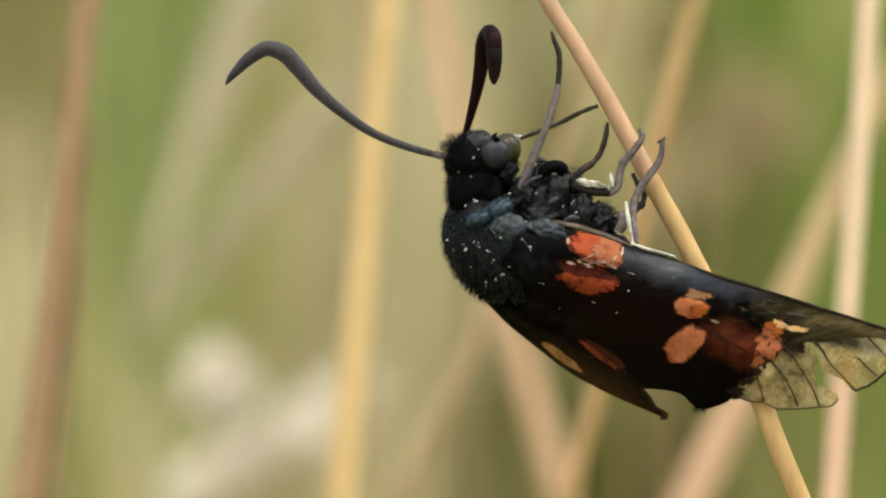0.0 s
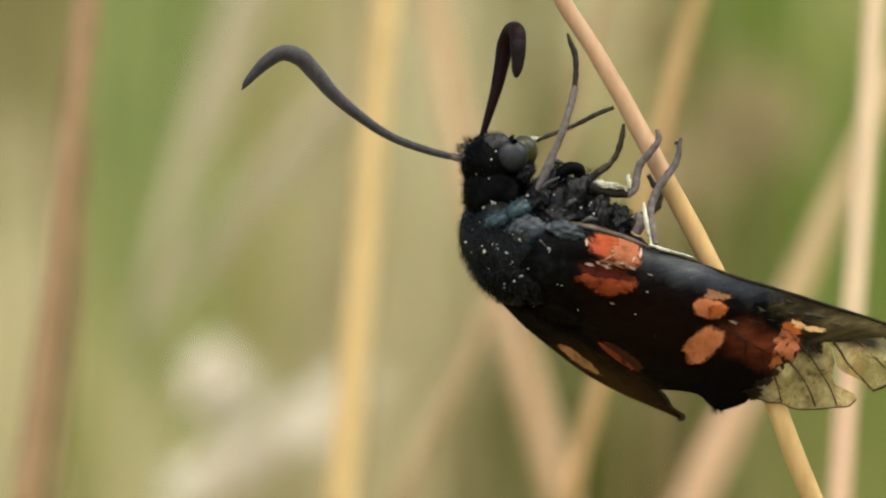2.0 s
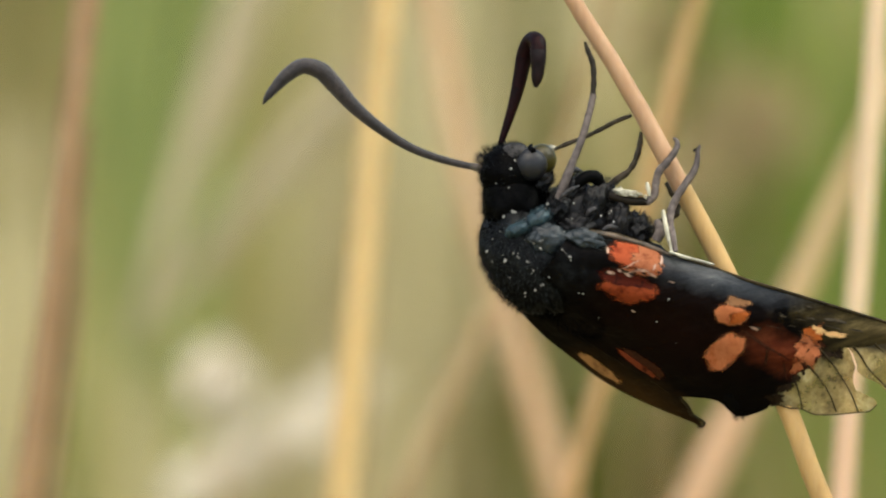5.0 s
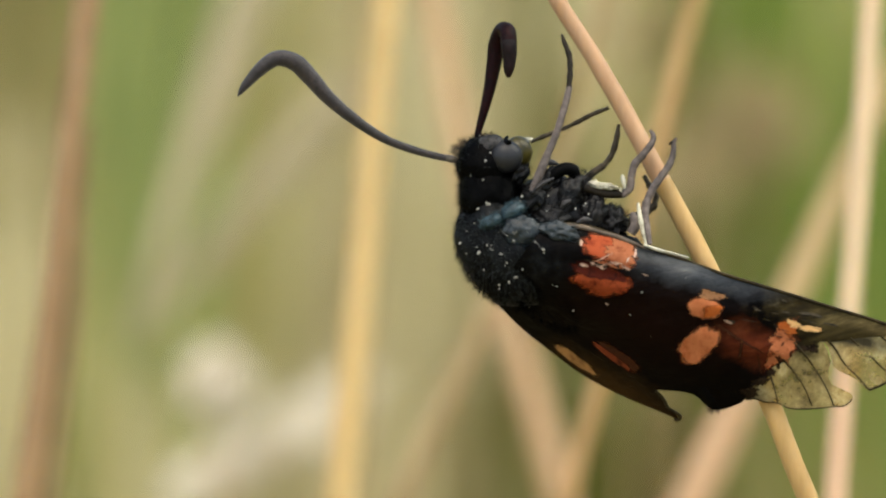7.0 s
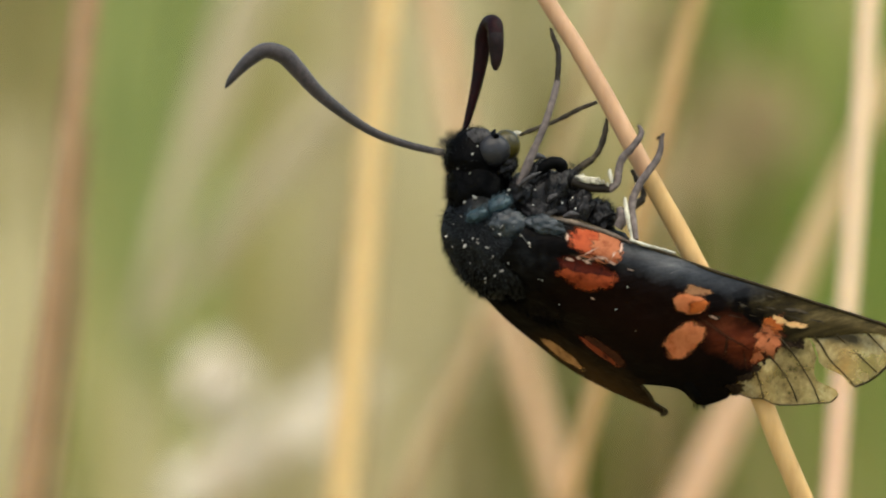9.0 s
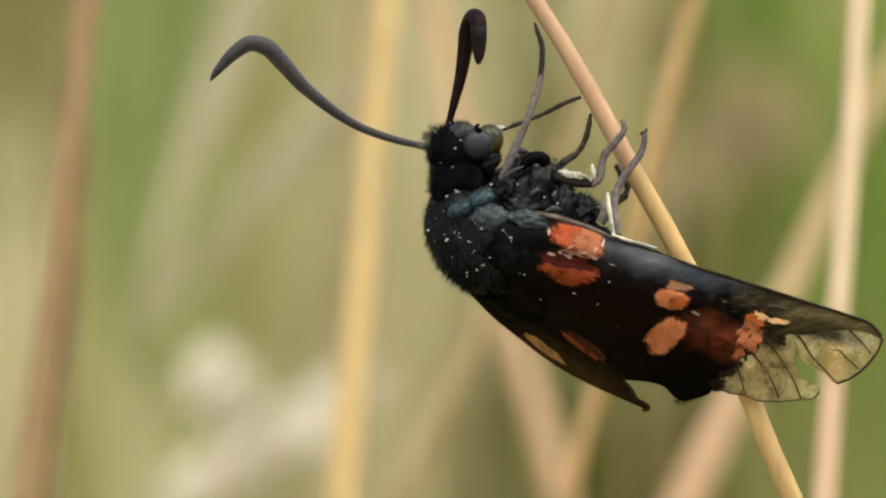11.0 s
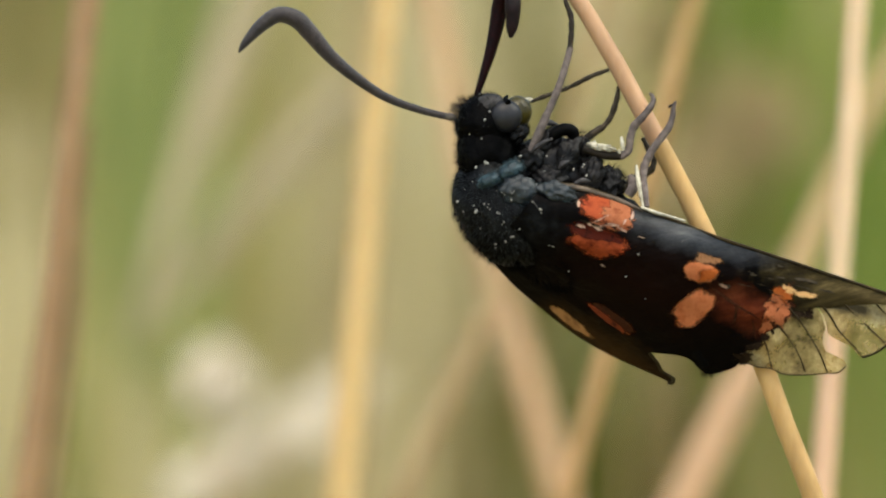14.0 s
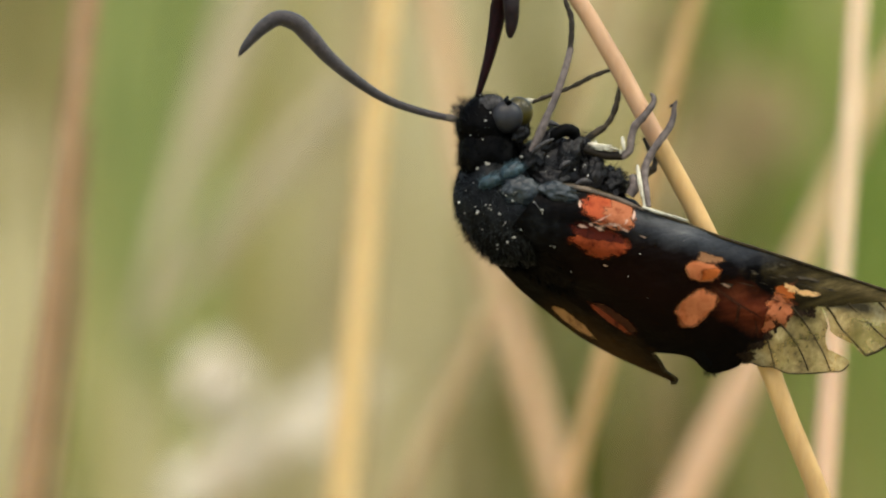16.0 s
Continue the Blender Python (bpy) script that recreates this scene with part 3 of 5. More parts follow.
tuft((-0.0170, 0.430), 0.42, 2, 0.0030, 0.006, YELLOW_LEAF, "thin tuft of yellowish green grass", "yellowing grass tufts", 34, 0.02)


def seed_head(stalk_pts, centre, size, tilt, count, label, seed, chaff):
    """A fluffy flower head on a thin stalk: many small chaffy scales round a core."""
    rnd = random.Random(seed)
    thing = tagged(new("seed_head"), label, "seed head")
    thing.location = stalk_pts[-1][:3]
    off = Vector(stalk_pts[-1][:3])
    bm = bmesh.new()
    tube(bm, [(*(Vector(p[:3]) - off), p[3]) for p in stalk_pts], 0.008, 8, 1.0)
    part("stalk", bm, DULL_STRAW, thing)
    verts, faces = [], []
    turn = Matrix.Rotation(radians(tilt), 3, "Y")
    for _ in range(count):
        d = Vector([rnd.gauss(0, 1) for _ in range(3)]).normalized() * rnd.uniform(0.15, 1)
        p = turn @ Vector([a * s for a, s in zip(d, size)]) + Vector(centre) - off
        g = (turn @ d + Vector([rnd.gauss(0, 0.4) for _ in range(3)])).normalized()
        blade_into(verts, faces, p, p + g * rnd.uniform(0.0010, 0.0022), 0.0011 if chaff is WHITE_FLUFF else 0.0018, (0, 0, 0), g.orthogonal().normalized(), 3)
    me = bpy.data.meshes.new("chaff")
    me.from_pydata([tuple(v) for v in verts], [], faces)
    me.materials.append(chaff)
    ob = new("chaff", me)
    ob.parent = thing
    tagged(ob, kind="stuff")
    return thing


seed_head([(-0.0148, 0.2668, 0.1498, 0.00040), (-0.0154, 0.2871, 0.2451, 0.00035), (-0.0161, 0.2937, 0.2754, 0.00030)], (-0.0161, 0.2941, 0.2776), (0.0016, 0.0017, 0.0023), 0, 210,
          "whitish fluffy seed head on a thin stalk", 5, WHITE_FLUFF)
seed_head([(-0.0303, 0.2756, 0.1432, 0.00040), (-0.0282, 0.2965, 0.2416, 0.00035), (-0.0238, 0.3019, 0.2644, 0.00030)], (-0.0140, 0.3029, 0.2701), (0.0072, 0.0014, 0.0013), -30, 215,
          "long pale drooping seed head leaning over", 6, WHITE_FLUFF)
seed_head([(-0.0295, 0.2800, 0.1399, 0.00040), (-0.0266, 0.3013, 0.2399, 0.00035), (-0.0206, 0.3069, 0.2663, 0.00030)], (-0.0087, 0.3084, 0.2722), (0.0034, 0.0013, 0.0013), -35, 180,
          "long pale drooping seed head leaning over", 16, WHITE_FLUFF)
seed_head([(0.0304, 0.3909, 0.0363, 0.00050), (0.0313, 0.4246, 0.1948, 0.00045), (0.0322, 0.4392, 0.2635, 0.00040)], (0.0325, 0.4405, 0.2696), (0.0056, 0.004, 0.0078), 10, 190,
          "withered brown seed head far behind", 7, BROWN_CHAFF)
seed_head([(0.0244, 0.3822, 0.0433, 0.00050), (0.0247, 0.4151, 0.1982, 0.00045), (0.0259, 0.4288, 0.2625, 0.00040)], (0.0260, 0.4298, 0.2671), (0.0028, 0.003, 0.0058), 8, 90,
          "withered brown seed head far behind", 9, BROWN_CHAFF)
seed_head([(0.0188, 0.3647, 0.0573, 0.00050), (0.0191, 0.3961, 0.2052, 0.00045), (0.0196, 0.4119, 0.2791, 0.00040)], (0.0198, 0.4130, 0.2846), (0.0022, 0.003, 0.0052), 5, 75,
          "withered brown seed head far behind", 10, BROWN_CHAFF)


# ---- the moth, in its own space: x along the view's width, z up, y away ----
moth = tagged(new("moth"), "black moth with worn red-spotted wings clinging to a dry stem", "moth")
PLACE = Matrix.Translation((0.0051, 0.1738, 0.3136)) @ Matrix.Rotation(radians(-12), 4, "X")
moth.matrix_basis = PLACE

AXIS, ACROSS = Vector((0.967, 0, -0.253)), Vector((-0.253, 0, -0.967))
WING_ROOT = Vector((-1.43, 0.00, -0.48))


def roof(x, z):
    """Depth of the folded forewing's arched upper side."""
    p = Vector((x, 0, z)) - WING_ROOT
    s, w = p.dot(AXIS), p.dot(ACROSS)
    ridge = 2.3 + 0.38 * min(max(s, -1.5), 6.2)
    arch = 2.3 * min(1.05, max(w, 0) / ridge) ** 2 + 0.45 * min(w, 0) ** 2
    far = min(1, max(0, (s - 6) / 10))
    return (-2.35 + arch) * (1 - far) + far * (-0.7 + 0.25 * arch) + 0.06 * math.sin(w * 4.5 + s * 0.3) + 0.10 * noise.noise((s * 0.45, w * 1.6, 2))


def far_roof(x, z):
    """Depth of the other forewing, which falls away behind the ridge."""
    p = Vector((x, 0, z)) - WING_ROOT
    over = p.dot(ACROSS) - 2.3 - 0.38 * min(max(p.dot(AXIS), -1.5), 6.2)
    return min(3.5, 0.12 + 1.3 * max(-0.2, over))


def sheet(bm, top, bottom, surface, rows=14, cols=60, thick=0.04, ripple=0.0):
    """A thin closed shell lofted between two edges, laid on a surface."""
    def along(pts):
        q = np.array(spline([(x, 0, z) for x, z in pts], 0.1))
        d = np.concatenate([[0], np.cumsum(np.linalg.norm(np.diff(q, axis=0), axis=1))])
        at = np.linspace(0, d[-1], cols + 1)
        return [np.interp(at, d, q[:, k]) for k in (0, 2)]
    tx, tz = along(top)
    bx, bz = along(bottom)
    layers = []
    for back in (0, thick):
        grid = []
        for i in range(cols + 1):
            line = []
            for j in range(rows + 1):
                k = j / rows
                x, z = tx[i] * (1 - k) + bx[i] * k, tz[i] * (1 - k) + bz[i] * k
                y = surface(x, z) + back + ripple * noise.noise((x * 1.3, 0, z * 1.3))
                line.append(bm.verts.new((x * MM, y * MM, z * MM)))
            grid.append(line)
        for i in range(cols):
            for j in range(rows):
                f = (grid[i][j], grid[i][j + 1], grid[i + 1][j + 1], grid[i + 1][j])
                bm.faces.new(f if back else f[::-1])
        layers.append([grid[i][0] for i in range(cols + 1)] + [grid[cols][j] for j in range(1, rows + 1)]
                      + [grid[i][rows] for i in range(cols - 1, -1, -1)] + [grid[0][j] for j in range(rows - 1, 0, -1)])
    a, b = layers
    for i in range(len(a)):
        j = (i + 1) % len(a)
        bm.faces.new((a[i], a[j], b[j], b[i]))
        for rim in (a, b):
            bm.edges.get((rim[i], rim[j])).smooth = False
    return bm


def pane(bm, outline, surface, thick=0.02, lift=0.0):
    """A thin flat piece with the given outline, laid on a surface."""
    n = len(outline)
    front = [bm.verts.new((x * MM, (surface(x, z) - lift) * MM, z * MM)) for x, z in outline]
    back = [bm.verts.new((x * MM, (surface(x, z) - lift + thick) * MM, z * MM)) for x, z in outline]
    f, g = bm.faces.new(front), bm.faces.new(back[::-1])
    for i in range(n):
        j = (i + 1) % n
        bm.faces.new((front[j], front[i], back[i], back[j]))
    bmesh.ops.triangulate(bm, faces=[f, g])
    return bm


def spot(bm, centre, rx, rz, tilt, surface, seed, jag=0.10, square=0.0, lift=0.03):
    """A patch of coloured scales with a ragged rim, lying on the wing."""
    turn = Matrix.Rotation(radians(tilt), 3, "Y")
    rings, n = [], 72
    edge = bm.verts.layers.float.get("rim") or bm.verts.layers.float.new("rim")
    rx, rz = rx * 1.19, rz * 1.19

    def uneven(a, f, k):
        return noise.noise((math.cos(a) * f, math.sin(a) * f, seed * 1.7 + k))
    wave = [1 + jag * (1.2 * uneven(i / n * 6.2832, 1.5, 0) + 0.8 * uneven(i / n * 6.2832, 4, 3) + 0.35 * uneven(i / n * 6.2832, 12, 7))
            for i in range(n)]
    for k in (0.0, 0.4, 0.6, 0.72, 0.84, 0.92, 1.0):
        ring = []
        for i in range(n if k else 1):
            a = i / n * 2 * math.pi
            c, s = math.cos(a), math.sin(a)
            e = 1 / max(abs(c), abs(s)) * square + 1 - square
            v = turn @ Vector((c * rx * k * e * (wave[i] if k > 0.5 else 1), 0, s * rz * k * e * (wave[i] if k > 0.5 else 1)))
            x, z = centre[0] + v.x, centre[-1] + v.z
            y = surface(x, z) - lift
            v = bm.verts.new((x * MM, y * MM, z * MM))
            v[edge] = k
            ring.append(v)
        rings.append(ring)
    for i in range(n):
        bm.faces.new((rings[0][0], rings[1][(i + 1) % n], rings[1][i]))
    for a, b in zip(rings[1:], rings[2:]):
        for i in range(n):
            j = (i + 1) % n
            bm.faces.new((a[i], a[j], b[j], b[i]))
    return bm


def make_wings():
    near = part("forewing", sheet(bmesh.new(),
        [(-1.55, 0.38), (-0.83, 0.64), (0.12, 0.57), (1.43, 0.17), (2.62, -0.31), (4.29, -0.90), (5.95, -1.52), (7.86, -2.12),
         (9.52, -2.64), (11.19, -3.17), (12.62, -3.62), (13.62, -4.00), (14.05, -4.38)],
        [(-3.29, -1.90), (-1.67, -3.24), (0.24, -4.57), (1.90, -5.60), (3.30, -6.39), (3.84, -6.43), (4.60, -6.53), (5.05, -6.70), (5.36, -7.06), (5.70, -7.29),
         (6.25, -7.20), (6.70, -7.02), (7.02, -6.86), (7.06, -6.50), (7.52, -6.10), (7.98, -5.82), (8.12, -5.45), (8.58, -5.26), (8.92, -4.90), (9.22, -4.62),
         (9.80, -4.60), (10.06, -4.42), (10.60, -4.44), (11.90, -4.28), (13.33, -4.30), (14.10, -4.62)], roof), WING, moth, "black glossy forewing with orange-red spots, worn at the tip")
    lobe = [(6.80, -6.90), (7.06, -6.82), (7.37, -6.82), (7.79, -6.94), (8.37, -7.00), (8.79, -7.20), (9.24, -7.27), (9.71, -7.25), (10.71, -7.17), (11.21, -7.12),
         (11.42, -6.98), (11.51, -6.80), (11.40, -6.60), (11.11, -6.46), (10.83, -6.32), (10.60, -6.22), (10.49, -5.92), (10.48, -5.58), (10.56, -5.25),
         (10.38, -4.70), (10.12, -4.24), (9.20, -4.36), (8.62, -4.90), (7.95, -5.35), (7.30, -5.95), (6.85, -6.40)]
    tip = [(10.20, -4.38), (10.44, -4.66), (10.62, -5.14), (10.66, -5.45), (10.90, -5.66), (11.30, -5.84), (11.66, -6.02), (12.00, -6.40), (12.19, -6.50), (12.71, -6.29), (13.21, -5.93), (13.60, -5.55),
         (13.90, -5.12), (14.07, -4.81), (14.12, -4.57), (13.33, -4.24), (11.90, -4.05), (10.95, -4.19)]
    for outline in (lobe, tip):
        part("membrane", pane(bmesh.new(), outline, roof, 0.012, -0.045), SKIN, near, "scaleless see-through wing skin with a torn edge", False)
    inner = [[(8.02, -5.80), (8.20, -6.36), (8.37, -6.95)],
             [(8.52, -5.12), (9.04, -5.70), (9.46, -6.36), (9.79, -7.11)],
             [(8.98, -4.42), (9.36, -4.84), (9.88, -5.53), (10.38, -6.36), (10.71, -7.10)],
             [(10.45, -4.40), (10.63, -4.58), (11.13, -5.34), (11.72, -5.94), (12.22, -6.49)],
             [(11.40, -4.28), (11.62, -4.50), (12.13, -4.94), (12.64, -5.44), (13.10, -5.86)],
             [(12.70, -4.22), (12.95, -4.48), (13.46, -5.02), (13.70, -5.32)]]
    margins = [[(12.21, -6.48), (12.71, -6.29), (13.21, -5.93), (13.60, -5.55), (13.90, -5.12), (14.10, -4.62)],
               [(7.04, -6.84), (7.36, -6.80), (7.79, -6.94), (8.37, -7.00), (8.79, -7.20), (9.71, -7.25), (10.71, -7.17), (11.21, -7.12), (11.47, -6.85)]]
    for pts in inner + margins:
        bm = bmesh.new()
        tube(bm, [(x, roof(x, z) - 0.01, z, (0.048 if k < 0.3 else 0.031) if pts in inner else 0.050 if pts is margins[0] else 0.027) for (x, z), k in
                  zip(pts, np.linspace(0, 1, len(pts)))], 0.15, 6)
        part("vein", bm, VEIN, near)
    bm = bmesh.new()
    tube(bm, [(x, roof(x, z), z, 0.075) for x, z in
              ((-0.83, 0.64), (0.12, 0.57), (1.43, 0.17), (2.62, -0.31), (4.29, -0.90), (5.95, -1.52), (7.86, -2.12),
               (9.52, -2.64), (11.19, -3.17), (12.62, -3.62), (13.62, -4.00), (14.05, -4.48))], 0.2, 6)
    part("costal_vein", bm, VEIN, near)
    bm = bmesh.new()
    tube(bm, [(x, roof(x, z) - 0.06, z, r) for (x, z), r in (((-1.24, 0.43), 0.05), ((-0.60, 0.55), 0.10), ((0.24, 0.45), 0.12), ((1.07, 0.21), 0.10),
              ((1.79, -0.02), 0.12), ((2.38, -0.26), 0.09), ((2.81, -0.45), 0.03))], 0.08, 8, MM, 0.04)
    part("costal_fold", bm, FOLD, near, "brownish fold along the wing's front edge")
    for centre, rx, rz, tilt, mat, jag, square, name in (
        ((1.26, -0.50), 1.08, 0.53, 18, RED, 0.08, 0.45, "red wing spot with pale worn scales"),
        ((0.98, -1.80), 1.16, 0.56, 12, CRIMSON, 0.12, 0.0, "dark red wing spot"),
        ((5.21, -2.98), 0.70, 0.40, 10, ORANGE, 0.12, 0.15, "orange wing spot"),
        ((5.00, -4.50), 0.92, 0.57, -40, ORANGE, 0.05, 0.2, "oval orange wing spot"),
        ((8.52, -4.38), 0.54, 0.80, 24, SALMON, 0.40, 0.0, "worn salmon wing spot")):
        part("spot", spot(bmesh.new(), centre, rx, rz, tilt, roof, int(centre[0] * 10), jag, square), mat, near, name)
    for centre, rx, rz, tilt, mat, jag, name in (
        ((1.71, -0.64), 0.70, 0.46, 17, PINK, 0.45, "pinkish rubbed scales"),
        ((0.75, -1.40), 1.10, 0.26, 14, DEEP, 0.3, "blackish red scales"),
        ((5.56, -2.47), 0.50, 0.22, 12, MESH, 0.30, "brown worn scales with dark gaps"),
        ((5.54, -3.10), 0.40, 0.25, -12, RUST, 0.22, "darker orange scales"),
        ((8.71, -3.86), 0.44, 0.26, 24, RUST, 0.4, "darker orange scales"),
        ((8.07, -5.17), 0.24, 0.36, 30, SALMON, 0.5, "salmon worn scales"),
        ((8.95, -3.67), 0.30, 0.17, 32, CREAM, 0.45, "cream worn scales"),
        ((9.62, -3.86), 0.46, 0.13, 8, CREAM, 0.4, "cream worn scales"),
        ((1.19, -1.07), 0.42, 0.06, 17, PINK, 0.9, "pinkish rubbed scales"),
        ((1.86, -1.17), 0.26, 0.10, 10, PINK, 0.9, "pinkish rubbed scales")):
        part("spot", spot(bmesh.new(), centre, rx, rz, tilt, roof, int(centre[0] * 7), jag, 0.0, 0.05), mat, near, name)
    for centre, rx, rz, tilt in (((8.52, -4.50), 0.035, 0.12, 35), ((8.38, -5.14), 0.26, 0.06, 35), ((8.86, -4.90), 0.06, 0.14, 20),
                                 ((9.14, -4.29), 0.26, 0.06, 40), ((6.25, -3.98), 0.85, 0.07, 33), ((7.25, -4.62), 0.45, 0.05, 30), ((6.75, -4.75), 0.06, 0.50, 8),
                                 ((7.55, -5.35), 0.05, 0.40, -12)):
        part("bare_patch", spot(bmesh.new(), centre, rx, rz, tilt, roof, int(centre[0] * 13), 0.5, 0.0, 0.06), BARE, near, "dark streak with lost scales")
    for centre, rx, rz, tilt in (((7.16, -6.46), 0.34, 0.32, 20), ((7.62, -6.06), 0.34, 0.20, -30), ((8.06, -5.70), 0.20, 0.20, -20), ((8.42, -5.36), 0.30, 0.12, -25), ((9.30, -4.68), 0.45, 0.12, 5), ((9.86, -4.72), 0.22, 0.26, 10)):
        part("bare_patch", spot(bmesh.new(), centre, rx, rz, tilt, roof, int(centre[0] * 11), 0.6, 0.0, 0.02), FRAYED, near, "fraying brown scales where the bare skin begins")
    bm = bmesh.new()
    rnd = random.Random(4)
    marks = [((0.48, -0.98), 0.22, 0.035, 22), ((0.95, -1.14), 0.16, 0.045, 20), ((0.07, -0.12), 0.06, 0.12, 10), ((6.36, -3.55), 0.15, 0.05, 14),
             ((7.45, -3.05), 0.12, 0.035, 14), ((8.62, -2.69), 0.12, 0.03, 16), ((8.62, -3.17), 0.18, 0.03, 12), ((9.57, -3.24), 0.26, 0.05, 8),
             ((10.00, -3.33), 0.2, 0.035, 14), ((10.60, -3.71), 0.3, 0.03, 12), ((1.19, -0.43), 0.10, 0.03, 60), ((2.31, -0.79), 0.09, 0.04, 10)]
    for _ in range(14):
        s, w = rnd.uniform(8.5, 14.8), rnd.uniform(0.1, 1.2)
        p = WING_ROOT + AXIS * s + ACROSS * w
        marks.append(((p.x, p.z), rnd.uniform(0.06, 0.32), rnd.uniform(0.008, 0.018), rnd.uniform(11, 19)))
    for centre, rx, rz, tilt in marks:
        spot(bm, centre, rx, rz, tilt, roof, int(centre[-1] * 31), 0.6, 0.0, 0.05)
    part("scratch", bm, RUBBED, near, "pale scratches on the wing")["kind"] = "stuff"
    bm = bmesh.new()
    for centre, rx, rz, tilt in (((0.10, -0.20), 0.07, 0.13, 10), ((0.20, -1.12), 0.20, 0.05, 14), ((0.58, -1.05), 0.10, 0.05, 30), ((0.92, -1.22), 0.16, 0.07, 20), ((1.20, -1.08), 0.24, 0.05, -12),
                                 ((1.52, -1.04), 0.22, 0.06, 8), ((1.93, -1.24), 0.18, 0.05, 25), ((2.04, -0.92), 0.05, 0.12, 30), ((2.35, -0.66), 0.05, 0.20, 12), ((2.73, -1.55), 0.12, 0.025, 20),
                                 ((1.16, -2.74), 0.07, 0.03, 25), ((6.21, -3.54), 0.17, 0.06, 20), ((1.05, -0.80), 0.30, 0.035, -28)):
        spot(bm, centre, rx, rz, tilt, roof, int(centre[0] * 17), 0.6, 0.0, 0.065)
    part("flaking_scale", bm, FLAKES, near, "pale flaking scales round the red spot")["kind"] = "stuff"
    far = part("forewing", sheet(bmesh.new(),
        [(-3.81, -1.19), (-2.26, -2.57), (-0.83, -3.69), (0.71, -4.57), (2.14, -5.43), (3.33, -6.38), (3.64, -6.81), (3.90, -7.21), (4.31, -7.57)],
        [(-4.38, -1.45), (-3.46, -2.56), (-2.27, -3.80), (-1.10, -4.74), (0.27, -5.77), (1.90, -6.66), (3.33, -7.28), (4.29, -7.70)],
        far_roof, 8, 40), WING, moth, "black forewing of the far side, edge worn")
    part("spot", spot(bmesh.new(), (-0.07, -5.10), 1.14, 0.18, 37, far_roof, 3, 0.15), TAN, far, "tan wing spot seen edge on")
    part("spot", spot(bmesh.new(), (1.72, -4.98), 1.20, 0.24, 36, lambda x, z: min(roof(x, z), far_roof(x, z)), 6, 0.25), BARE, far, "blackish red scales")
    part("spot", spot(bmesh.new(), (1.50, -5.02), 1.02, 0.12, 37, lambda x, z: min(roof(x, z), far_roof(x, z)), 4, 0.2, 0.0, 0.05), MAROON, far, "red wing spot seen edge on")
    bm = bmesh.new()
    hook = [(3.29, -6.43), (3.64, -6.83), (3.88, -7.21), (4.19, -7.40), (4.38, -7.54), (4.32, -7.70), (4.12, -7.70)]
    tube(bm, [(x, far_roof(x, z) - 0.05, z, 0.07) for x, z in hook], 0.1, 6)
    part("vein", bm, VEIN, far)


